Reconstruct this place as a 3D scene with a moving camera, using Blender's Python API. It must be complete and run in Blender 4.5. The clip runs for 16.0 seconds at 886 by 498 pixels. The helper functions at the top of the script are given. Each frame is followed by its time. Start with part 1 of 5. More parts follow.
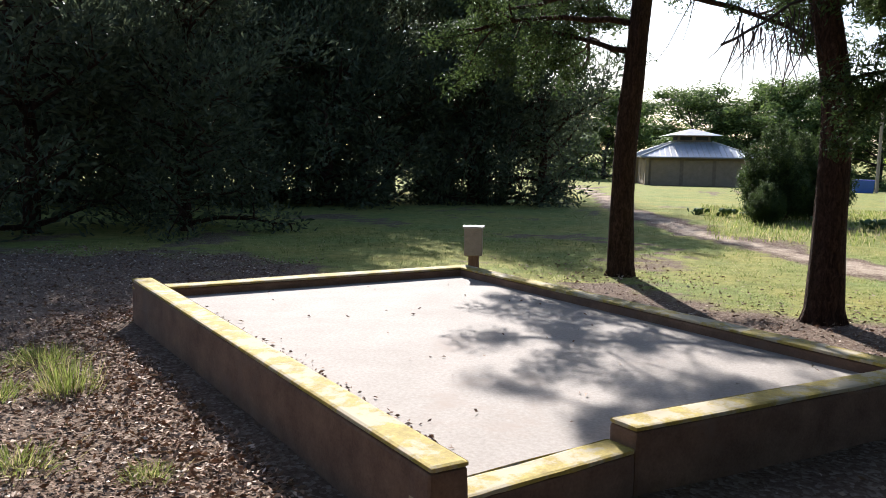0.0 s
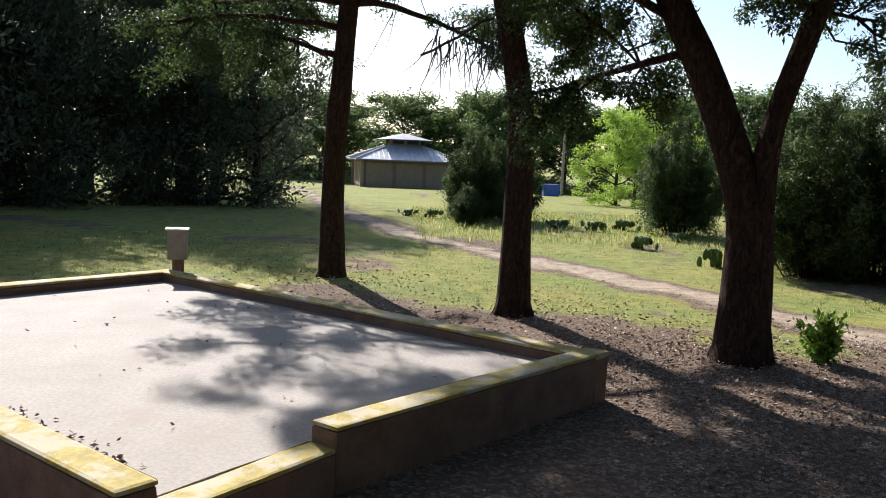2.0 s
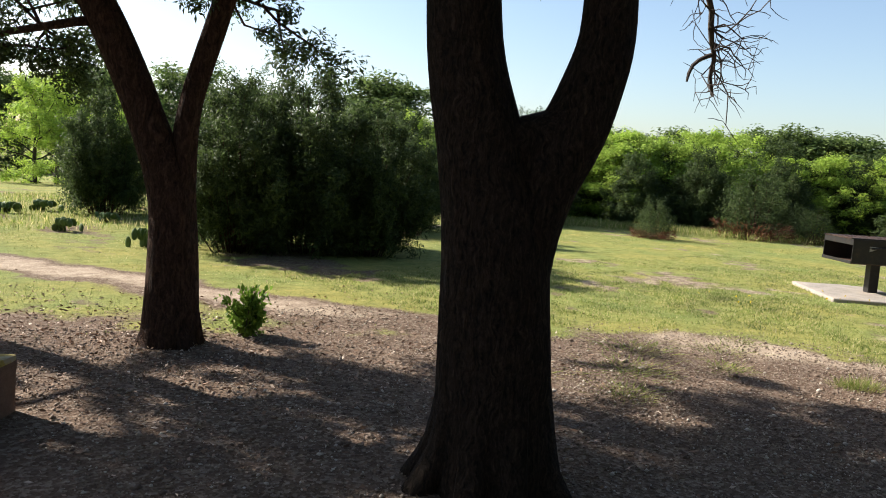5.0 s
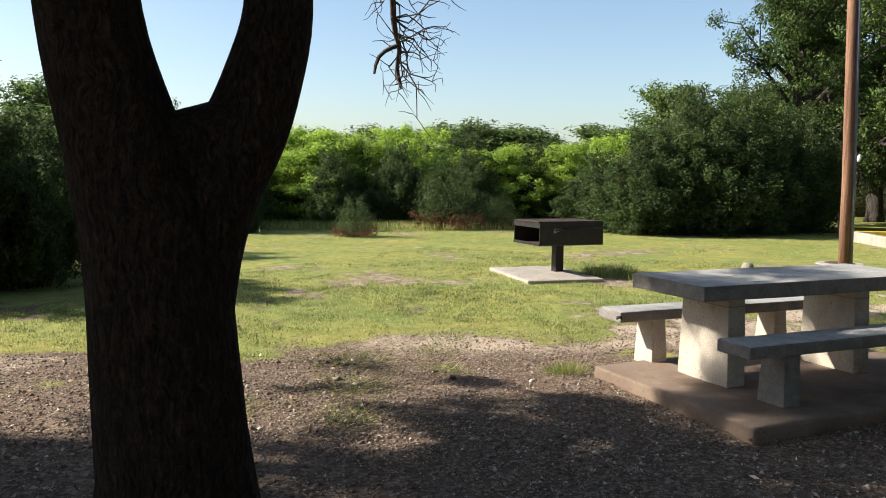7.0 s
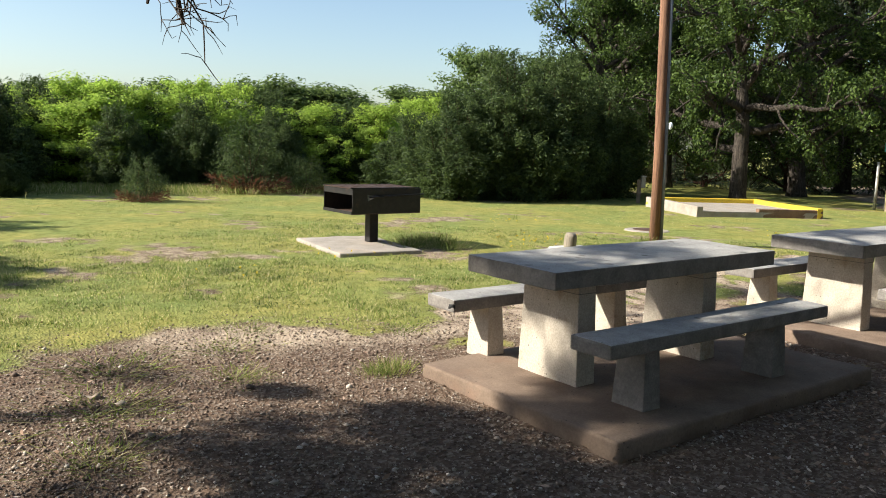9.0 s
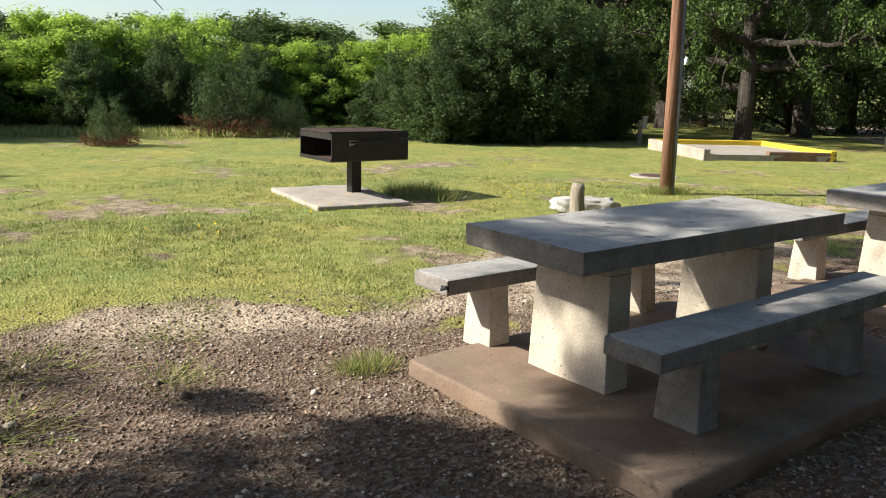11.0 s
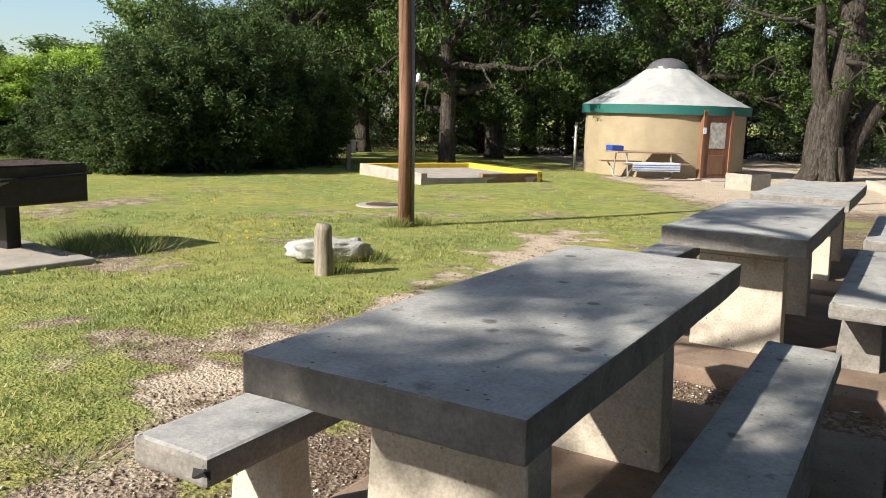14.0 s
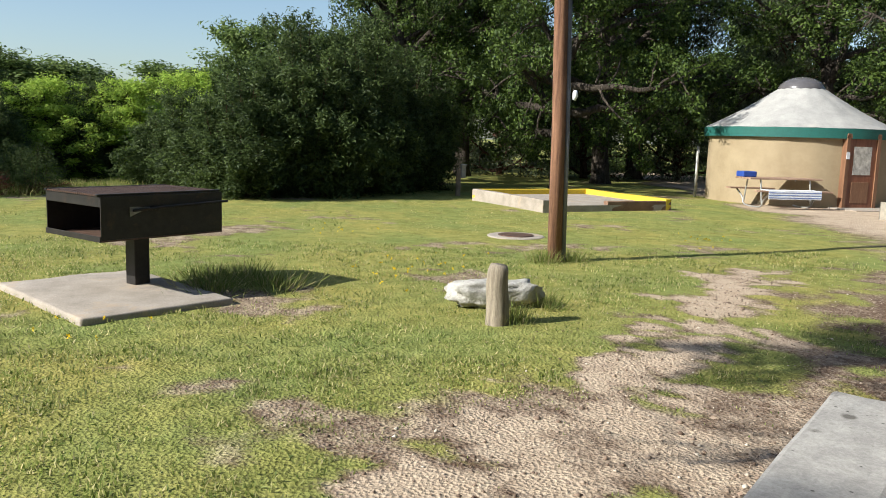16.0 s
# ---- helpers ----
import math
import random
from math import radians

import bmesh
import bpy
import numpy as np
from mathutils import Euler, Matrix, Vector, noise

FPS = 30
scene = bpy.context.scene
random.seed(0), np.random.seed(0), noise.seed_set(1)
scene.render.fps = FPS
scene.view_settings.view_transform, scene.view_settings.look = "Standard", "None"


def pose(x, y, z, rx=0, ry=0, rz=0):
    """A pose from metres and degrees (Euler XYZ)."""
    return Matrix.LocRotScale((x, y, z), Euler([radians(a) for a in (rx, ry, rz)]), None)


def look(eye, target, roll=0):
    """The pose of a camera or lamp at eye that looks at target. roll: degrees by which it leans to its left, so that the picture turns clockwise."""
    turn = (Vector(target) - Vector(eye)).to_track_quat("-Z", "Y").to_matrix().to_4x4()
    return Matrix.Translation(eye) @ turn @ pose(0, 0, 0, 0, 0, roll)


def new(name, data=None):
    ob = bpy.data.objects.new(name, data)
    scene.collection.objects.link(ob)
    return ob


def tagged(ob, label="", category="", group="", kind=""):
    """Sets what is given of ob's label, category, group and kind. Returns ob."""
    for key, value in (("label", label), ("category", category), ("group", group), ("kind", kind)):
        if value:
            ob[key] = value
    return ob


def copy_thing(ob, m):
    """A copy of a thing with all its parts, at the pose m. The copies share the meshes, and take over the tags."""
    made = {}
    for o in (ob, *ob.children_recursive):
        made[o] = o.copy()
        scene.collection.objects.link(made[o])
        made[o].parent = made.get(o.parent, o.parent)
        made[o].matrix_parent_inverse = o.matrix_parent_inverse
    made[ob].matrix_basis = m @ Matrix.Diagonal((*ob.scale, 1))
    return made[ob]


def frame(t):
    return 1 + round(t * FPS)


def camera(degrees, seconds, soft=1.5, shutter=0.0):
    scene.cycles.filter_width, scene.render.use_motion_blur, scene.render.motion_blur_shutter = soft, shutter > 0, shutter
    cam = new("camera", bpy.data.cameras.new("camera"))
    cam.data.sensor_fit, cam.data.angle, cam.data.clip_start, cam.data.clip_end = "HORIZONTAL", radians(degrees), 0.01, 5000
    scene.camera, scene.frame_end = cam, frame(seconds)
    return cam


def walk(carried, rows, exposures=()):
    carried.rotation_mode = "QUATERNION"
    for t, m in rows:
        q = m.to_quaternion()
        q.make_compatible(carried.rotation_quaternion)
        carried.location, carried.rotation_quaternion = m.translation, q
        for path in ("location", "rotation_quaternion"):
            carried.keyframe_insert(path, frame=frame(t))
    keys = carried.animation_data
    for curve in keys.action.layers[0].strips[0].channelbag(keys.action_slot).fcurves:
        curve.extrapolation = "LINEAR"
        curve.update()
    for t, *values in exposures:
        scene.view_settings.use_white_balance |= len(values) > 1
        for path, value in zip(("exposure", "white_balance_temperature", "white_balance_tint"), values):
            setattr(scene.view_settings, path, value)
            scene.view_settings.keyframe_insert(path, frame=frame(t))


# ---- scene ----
cam = camera(57.7, 16.0, soft=0.95)
PATH = [
    (0, (-0.336, -0.93, 1.483), (-0.915, 0.968, 1.23), 0.8),
    (0.5, (-0.314, -0.921, 1.49), (-0.673, 1.03, 1.236), 1.6),
    (1, (-0.295, -0.903, 1.496), (-0.517, 1.071, 1.263), 1.7),
    (1.5, (-0.278, -0.905, 1.498), (-0.385, 1.079, 1.27), 1.8),
    (2, (-0.252, -0.904, 1.494), (-0.148, 1.08, 1.262), 2.4),
    (2.5, (-0.209, -0.888, 1.496), (0.124, 1.069, 1.248), 1.9),
    (3, (-0.185, -0.86, 1.473), (0.397, 1.038, 1.236), 2.7),
    (3.5, (-0.145, -0.883, 1.466), (0.639, 0.944, 1.244), 2.8),
    (4, (-0.074, -0.844, 1.491), (0.865, 0.905, 1.255), 3.1),
    (4.5, (-0.07, -0.804, 1.498), (1.062, 0.826, 1.253), 3.6),
    (5, (-0.09, -0.737, 1.515), (1.238, 0.743, 1.301), 3.9),
    (7.5, (0.774, -0.276, 1.525), (2.609, 0.497, 1.338), 1.2),
    (8, (1.072, -0.185, 1.516), (2.964, 0.435, 1.329), 2.4),
    (8.5, (1.263, -0.039, 1.514), (3.189, 0.451, 1.293), 1.9),
    (10.8, (2.541, 0.329, 1.512), (4.442, 0.807, 1.11), 1.5),
    (11, (2.612, 0.353, 1.489), (4.521, 0.786, 1.079), 1.7),
    (11.5, (2.917, 0.466, 1.48), (4.867, 0.657, 1.079), 2.2),
    (12, (3.234, 0.549, 1.453), (5.197, 0.611, 1.074), 2.7),
    (12.5, (3.571, 0.623, 1.428), (5.526, 0.625, 1.004), 2.7),
    (13, (3.791, 0.752, 1.447), (5.728, 0.367, 1.129), 1.9),
    (13.5, (4.108, 0.835, 1.411), (6.05, 0.447, 1.137), 1.6),
    (14, (4.406, 0.91, 1.409), (6.355, 0.603, 1.079), 1.7),
    (14.5, (4.721, 1.072, 1.372), (6.689, 0.842, 1.101), 2.7),
    (15, (5.022, 1.223, 1.351), (6.986, 1.037, 1.024), 3.9),
    (15.5, (5.285, 1.394, 1.384), (7.266, 1.343, 1.118), 1.6),
    (16, (5.618, 1.59, 1.355), (7.596, 1.482, 1.078), 1.7),
]
walk(cam, [(t, look(eye, target, roll)) for t, eye, target, roll in PATH], exposures=[(0, 1.12, 5950, 14), (3, 0.97, 6100, 12), (5.2, 1.2, 6400, 11), (7.3, 1.14, 6400, 9), (13, 1.1, 6350, 8), (16, 0.86, 6200, 8)])
# sun low in front, ahead and a little to the west
SUN_EL = 33.0
SUN_AZ = Vector((-0.368, 0.93, 0)).normalized()
world = bpy.data.worlds.new("sky")
scene.world = world
world.use_nodes = True
wn = world.node_tree
sky = wn.nodes.new("ShaderNodeTexSky")
sky.sky_type, sky.sun_disc = "NISHITA", False
sky.sun_elevation, sky.sun_rotation = radians(SUN_EL), math.atan2(SUN_AZ.x, SUN_AZ.y)
sky.air_density, sky.dust_density, sky.ozone_density = 1.0, 1.2, 1.4
wn.links.new(sky.outputs[0], wn.nodes["Background"].inputs[0])
wn.nodes["Background"].inputs[1].default_value = 0.084
sun_dir = Vector((SUN_AZ.x * math.cos(radians(SUN_EL)), SUN_AZ.y * math.cos(radians(SUN_EL)), math.sin(radians(SUN_EL))))
sun = new("sun", bpy.data.lights.new("sun", "SUN"))
sun.data.energy, sun.data.angle, sun.data.color = 5.0, radians(0.6), (1.0, 0.94, 0.83)
sun.matrix_world = look(sun_dir * 60, (0, 0, 0))

# ---- materials ----


def node_mat(name):
    m = bpy.data.materials.new(name)
    m.use_nodes = True
    return m, m.node_tree.nodes, m.node_tree.links, m.node_tree.nodes["Principled BSDF"]


def ramp(nodes, stops):
    r = nodes.new("ShaderNodeValToRGB")
    while len(r.color_ramp.elements) < len(stops):
        r.color_ramp.elements.new(0.5)
    for e, (p, c) in zip(r.color_ramp.elements, stops):
        e.position, e.color = p, (*c, 1)
    return r


def tex_noise(nodes, links, coord, scale, detail=6, rough=0.6, stretch=None):
    n = nodes.new("ShaderNodeTexNoise")
    n.inputs["Scale"].default_value, n.inputs["Detail"].default_value, n.inputs["Roughness"].default_value = scale, detail, rough
    if stretch:
        mp = nodes.new("ShaderNodeMapping")
        mp.inputs["Scale"].default_value = stretch
        links.new(coord, mp.inputs["Vector"])
        coord = mp.outputs[0]
    links.new(coord, n.inputs["Vector"])
    return n.outputs["Fac"]


def mixed(nodes, links, fac, a, b, mode="MIX"):
    m = nodes.new("ShaderNodeMix")
    m.data_type, m.blend_type = "RGBA", mode
    for sock, v in ((m.inputs[0], fac), (m.inputs[6], a), (m.inputs[7], b)):
        if isinstance(v, (int, float)):
            sock.default_value = v
        elif isinstance(v, tuple):
            sock.default_value = (*v, 1)
        else:
            links.new(v, sock)
    return m.outputs[2]


def bumped(nodes, links, bsdf, height, strength, dist):
    b = nodes.new("ShaderNodeBump")
    b.inputs["Strength"].default_value, b.inputs["Distance"].default_value = strength, dist
    links.new(height, b.inputs["Height"])
    links.new(b.outputs[0], bsdf.inputs["Normal"])


def surface(name, dark, light, scale=6.0, fine=60.0, rough=0.85, bump=0.4, depth=0.01, stain=None, stretch=None, metal=0.0, vary=0.0, stained=(0.56, 0.68), pits=0, spots=0):
    """A weathered surface: broad mottling, fine grain, relief and an optional stain colour."""
    m, n, l, b = node_mat(name)
    co = n.new("ShaderNodeTexCoord").outputs["Object"]
    broad = tex_noise(n, l, co, scale, 5, 0.65, stretch)
    grain = tex_noise(n, l, co, fine, 4, 0.7, stretch)
    r = ramp(n, ((0.3, dark), (0.72, light)))
    l.new(broad, r.inputs[0])
    g = ramp(n, ((0.25, (0.62, 0.62, 0.62)), (0.75, (1.25, 1.25, 1.25))))
    l.new(grain, g.inputs[0])
    col = mixed(n, l, 0.75, r.outputs[0], g.outputs[0], "MULTIPLY")
    if stain:
        s = ramp(n, ((stained[0], (0, 0, 0)), (stained[1], (1, 1, 1))))
        l.new(tex_noise(n, l, co, scale * 0.45, 8, 0.7), s.inputs[0])
        col = mixed(n, l, s.outputs[0], col, stain)
    if pits:
        v = n.new("ShaderNodeTexVoronoi")
        v.inputs["Scale"].default_value = pits
        l.new(co, v.inputs["Vector"])
        pr = ramp(n, ((0.1, (0.25, 0.24, 0.22)), (0.17, (1, 1, 1))))
        l.new(v.outputs["Distance"], pr.inputs[0])
        lone = ramp(n, ((0.5, (0, 0, 0)), (0.6, (1, 1, 1))))
        l.new(tex_noise(n, l, co, 5, 3), lone.inputs[0])
        col = mixed(n, l, lone.outputs[0], col, mixed(n, l, 1.0, col, pr.outputs[0], "MULTIPLY"))
    if spots:
        w = n.new("ShaderNodeTexVoronoi")
        w.inputs["Scale"].default_value = spots
        l.new(co, w.inputs["Vector"])
        edge = n.new("ShaderNodeMath")
        edge.operation = "MULTIPLY_ADD"
        l.new(tex_noise(n, l, co, 40, 4, 0.7), edge.inputs[0])
        edge.inputs[1].default_value = 0.14
        l.new(w.outputs["Distance"], edge.inputs[2])
        blot = ramp(n, ((0.17, (0.38, 0.36, 0.34)), (0.23, (1, 1, 1))))
        l.new(edge.outputs[0], blot.inputs[0])
        col = mixed(n, l, 1.0, col, blot.outputs[0], "MULTIPLY")
    if vary:
        info = n.new("ShaderNodeObjectInfo")
        v = ramp(n, ((0, (1 - vary,) * 3), (1, (1 + vary,) * 3)))
        l.new(info.outputs["Random"], v.inputs[0])
        col = mixed(n, l, 1.0, col, v.outputs[0], "MULTIPLY")
    l.new(col, b.inputs["Base Color"])
    b.inputs["Roughness"].default_value, b.inputs["Metallic"].default_value = rough, metal
    bumped(n, l, b, mixed(n, l, 0.5, broad, grain), bump, depth)
    return m


def foliage(name, dark, light, through_amount=0.35, tip=None):
    """Leaves: colour varies leaf by leaf and clump by clump, and light shines through."""
    m, n, l, b = node_mat(name)
    geo = n.new("ShaderNodeNewGeometry")
    r = ramp(n, ((0.0, dark), (0.8, light)) if not tip else ((0.0, dark), (0.62, light), (0.92, tip)))
    l.new(geo.outputs["Random Per Island"], r.inputs[0])
    co = n.new("ShaderNodeTexCoord").outputs["Object"]
    g = ramp(n, ((0.3, (0.6, 0.62, 0.6)), (0.7, (1.3, 1.25, 1.1))))
    l.new(tex_noise(n, l, co, 1.3, 3), g.inputs[0])
    col = mixed(n, l, 1.0, r.outputs[0], g.outputs[0], "MULTIPLY")
    l.new(col, b.inputs["Base Color"])
    b.inputs["Roughness"].default_value = 0.6
    b.inputs["Specular IOR Level"].default_value = 0.25
    tr = n.new("ShaderNodeBsdfTranslucent")
    l.new(col, tr.inputs[0])
    mx = n.new("ShaderNodeMixShader")
    mx.inputs[0].default_value = through_amount
    l.new(b.outputs[0], mx.inputs[1])
    l.new(tr.outputs[0], mx.inputs[2])
    l.new(mx.outputs[0], n["Material Output"].inputs[0])
    return m


def plain(name, col, rough=0.6, metal=0.0, grain=0.12):
    return surface(name, tuple(c * (1 - grain) for c in col), tuple(c * (1 + grain) for c in col), 9, 90, rough, 0.15, 0.003, metal=metal)


def bark_mat(name, dark, light, scale):
    """Furrowed bark: long broken plates between dark cracks."""
    m, n, l, b = node_mat(name)
    co = n.new("ShaderNodeTexCoord").outputs["Object"]
    nz = n.new("ShaderNodeTexNoise")
    nz.inputs["Scale"].default_value, nz.inputs["Detail"].default_value = 9, 4
    l.new(co, nz.inputs["Vector"])
    w = n.new("ShaderNodeVectorMath")
    w.operation = "MULTIPLY_ADD"
    l.new(nz.outputs["Color"], w.inputs[0])
    w.inputs[1].default_value = (0.1, 0.1, 0.22)
    l.new(co, w.inputs[2])
    plates = tex_noise(n, l, w.outputs[0], scale, 5, 0.65, (1, 1, 0.14))
    cross = tex_noise(n, l, w.outputs[0], scale * 0.8, 4, 0.7, (1, 1, 0.5))
    grain = tex_noise(n, l, co, 70, 4, 0.7, (1, 1, 0.4))
    h = mixed(n, l, 0.35, plates, cross)
    r = ramp(n, ((0.36, dark), (0.5, tuple(0.45 * (a + c) for a, c in zip(dark, light))), (0.64, light)))
    l.new(h, r.inputs[0])
    g = ramp(n, ((0.3, (0.6, 0.6, 0.6)), (0.7, (1.3, 1.3, 1.3))))
    l.new(grain, g.inputs[0])
    l.new(mixed(n, l, 0.8, r.outputs[0], g.outputs[0], "MULTIPLY"), b.inputs["Base Color"])
    b.inputs["Roughness"].default_value = 0.95
    b.inputs["Specular IOR Level"].default_value = 0.15
    hr = ramp(n, ((0.38, (0, 0, 0)), (0.6, (1, 1, 1))))
    l.new(h, hr.inputs[0])
    bumped(n, l, b, mixed(n, l, 0.25, hr.outputs[0], grain), 1.0, 0.035)
    return m


M = {}
M["concrete"] = surface("concrete", (0.25, 0.215, 0.175), (0.4, 0.35, 0.3), 3.2, 70, 0.9, 0.35, 0.006, (0.4, 0.3, 0.2))
M["pad_concrete"] = surface("pad_concrete", (0.3, 0.255, 0.215), (0.38, 0.33, 0.285), 2.0, 45, 0.85, 0.3, 0.006, (0.3, 0.235, 0.19))
M["wall_concrete"] = surface("wall_concrete", (0.13, 0.072, 0.046), (0.24, 0.145, 0.092), 5.0, 70, 0.92, 0.5, 0.01, (0.17, 0.11, 0.08))
M["table_concrete"] = surface("table_concrete", (0.26, 0.245, 0.23), (0.43, 0.41, 0.38), 7.0, 85, 0.75, 0.5, 0.005, (0.17, 0.16, 0.15), stained=(0.6, 0.66), pits=24, spots=5)
# darkened to carry shade on slab sides and bench legs; also used for seams
M["shaded_stained_concrete"] = surface("shaded_stained_concrete", (0.15, 0.132, 0.115), (0.29, 0.26, 0.23), 9.0, 70, 0.9, 0.7, 0.012, (0.14, 0.12, 0.1))
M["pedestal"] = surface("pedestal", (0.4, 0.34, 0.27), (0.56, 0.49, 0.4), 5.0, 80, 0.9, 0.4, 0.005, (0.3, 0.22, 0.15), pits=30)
M["slab_concrete"] = surface("slab_concrete", (0.13, 0.087, 0.06), (0.25, 0.178, 0.128), 3.0, 70, 0.92, 0.45, 0.008, (0.2, 0.12, 0.08), pits=26)
M["yellow"] = surface("yellow", (0.3, 0.22, 0.045), (0.5, 0.38, 0.08), 12, 60, 0.85, 0.5, 0.006, (0.44, 0.37, 0.24), stained=(0.47, 0.55))
M["bright_yellow"] = surface("bright_yellow", (0.55, 0.38, 0.02), (0.68, 0.5, 0.04), 6, 60, 0.7, 0.2, 0.004)
M["black_iron"] = surface("black_iron", (0.012, 0.011, 0.011), (0.03, 0.026, 0.024), 12, 90, 0.5, 0.3, 0.003, (0.05, 0.03, 0.02), metal=0.3)
M["rust_iron"] = surface("rust_iron", (0.06, 0.035, 0.025), (0.14, 0.08, 0.055), 14, 90, 0.7, 0.4, 0.003, metal=0.3)
M["bare_steel"] = plain("bare_steel", (0.5, 0.5, 0.5), 0.35, 0.9)
M["galv"] = plain("galv", (0.42, 0.42, 0.4), 0.5, 0.6)
M["grey_box"] = plain("grey_box", (0.3, 0.27, 0.22), 0.6, 0.0, 0.2)
M["post_wood"] = surface("post_wood", (0.12, 0.085, 0.055), (0.3, 0.23, 0.16), 6, 40, 0.9, 0.7, 0.01, stretch=(6, 6, 0.6))
M["grey_wood"] = surface("grey_wood", (0.16, 0.13, 0.095), (0.4, 0.34, 0.26), 6, 40, 0.9, 0.9, 0.012, stretch=(7, 7, 0.6))
M["pole_wood"] = surface("pole_wood", (0.1, 0.045, 0.026), (0.29, 0.15, 0.085), 5, 40, 0.9, 0.7, 0.01, stretch=(7, 7, 0.35))
M["white_stone"] = surface("white_stone", (0.28, 0.265, 0.235), (0.58, 0.56, 0.52), 7, 40, 0.9, 1.0, 0.03, (0.16, 0.15, 0.13))
M["canvas"] = surface("canvas", (0.26, 0.2, 0.12), (0.34, 0.27, 0.17), 2.0, 120, 0.85, 0.15, 0.01)
M["roof_canvas"] = surface("roof_canvas", (0.27, 0.265, 0.255), (0.42, 0.41, 0.39), 2.2, 60, 0.75, 0.15, 0.01, (0.4, 0.38, 0.35))
M["green_band"] = plain("green_band", (0.01, 0.1, 0.085), 0.7)
M["dome"] = plain("dome", (0.1, 0.095, 0.1), 0.25)
M["door_wood"] = surface("door_wood", (0.13, 0.045, 0.02), (0.24, 0.09, 0.045), 3, 30, 0.55, 0.3, 0.004, stretch=(5, 5, 0.5))
M["trim_wood"] = surface("trim_wood", (0.13, 0.06, 0.03), (0.23, 0.115, 0.06), 3, 30, 0.6, 0.3, 0.004, stretch=(5, 5, 0.5))
M["pane"] = plain("pane", (0.45, 0.43, 0.4), 0.12, 0.0, 0.45)
M["bench_wood"] = surface("bench_wood", (0.2, 0.12, 0.08), (0.36, 0.24, 0.17), 3, 40, 0.8, 0.4, 0.004, stretch=(0.5, 6, 6), vary=0.2)
M["towel"] = plain("towel", (0.72, 0.75, 0.8), 0.95, 0.0, 0.06)
M["blue"] = plain("blue", (0.02, 0.06, 0.3), 0.6)
M["blue_bin"] = plain("blue_bin", (0.05, 0.12, 0.4), 0.5)
M["tan_wall"] = surface("tan_wall", (0.14, 0.1, 0.07), (0.2, 0.15, 0.1), 3, 30, 0.9, 0.4, 0.02)
M["tan_panel"] = surface("tan_panel", (0.2, 0.15, 0.1), (0.27, 0.2, 0.14), 3, 30, 0.9, 0.3, 0.01)
M["roof_metal"] = surface("roof_metal", (0.4, 0.41, 0.44), (0.56, 0.57, 0.6), 1.5, 30, 0.42, 0.1, 0.004, metal=0.5)
M["roof_trim"] = plain("roof_trim", (0.16, 0.17, 0.2), 0.5, 0.3)
M["dark_opening"] = plain("dark_opening", (0.02, 0.02, 0.02), 0.9)
M["juniper_bark"] = bark_mat("juniper_bark", (0.025, 0.014, 0.01), (0.13, 0.07, 0.045), 40)
M["oak_bark"] = bark_mat("oak_bark", (0.008, 0.006, 0.005), (0.075, 0.05, 0.033), 62)
M["pale_bark"] = bark_mat("pale_bark", (0.018, 0.015, 0.012), (0.115, 0.095, 0.078), 18)
M["twig"] = plain("twig", (0.05, 0.035, 0.028), 0.9, 0.0, 0.4)
M["juniper_leaf"] = foliage("juniper_leaf", (0.03, 0.052, 0.02), (0.095, 0.138, 0.045), 0.42)
M["mesquite_leaf"] = foliage("mesquite_leaf", (0.2, 0.34, 0.05), (0.44, 0.58, 0.11), 0.5)
M["oak_leaf"] = foliage("oak_leaf", (0.018, 0.038, 0.01), (0.095, 0.148, 0.03), 0.32)
M["bright_leaf"] = foliage("bright_leaf", (0.08, 0.17, 0.02), (0.2, 0.32, 0.05), 0.45)
M["red_leaf"] = foliage("red_leaf", (0.1, 0.04, 0.025), (0.2, 0.085, 0.05), 0.2)
# oak leaves lightened for distance, with the haze painted into them
M["far_haze_leaf"] = foliage("far_haze_leaf", (0.055, 0.095, 0.03), (0.17, 0.24, 0.075), 0.45)
# greyer, paler leaves: sun glare over the dark wood put into the colour
M["glare_leaf"] = foliage("glare_leaf", (0.06, 0.08, 0.055), (0.15, 0.18, 0.11), 0.5)
M["cactus"] = foliage("cactus", (0.07, 0.12, 0.045), (0.13, 0.19, 0.07), 0.0)
M["grass"] = foliage("grass", (0.12, 0.175, 0.045), (0.31, 0.36, 0.115), 0.5, (0.56, 0.5, 0.29))
M["tall_grass"] = foliage("tall_grass", (0.12, 0.18, 0.035), (0.3, 0.34, 0.1), 0.5, (0.55, 0.47, 0.26))
M["flower"] = foliage("flower", (0.7, 0.5, 0.02), (0.8, 0.6, 0.03), 0.3)


def litter_mat(name, stops):
    m, n, l, b = node_mat(name)
    r = ramp(n, stops)
    l.new(n.new("ShaderNodeNewGeometry").outputs["Random Per Island"], r.inputs[0])
    l.new(r.outputs[0], b.inputs["Base Color"])
    b.inputs["Roughness"].default_value = 0.85
    return m


M["pebbles"] = litter_mat("pebbles", ((0.0, (0.09, 0.058, 0.04)), (0.5, (0.2, 0.142, 0.104)), (0.85, (0.36, 0.285, 0.22)), (1.0, (0.56, 0.5, 0.42))))
M["dead_leaves"] = litter_mat("dead_leaves", ((0.0, (0.17, 0.1, 0.065)), (0.5, (0.28, 0.17, 0.11)), (0.9, (0.5, 0.38, 0.29)), (1.0, (0.62, 0.52, 0.42))))


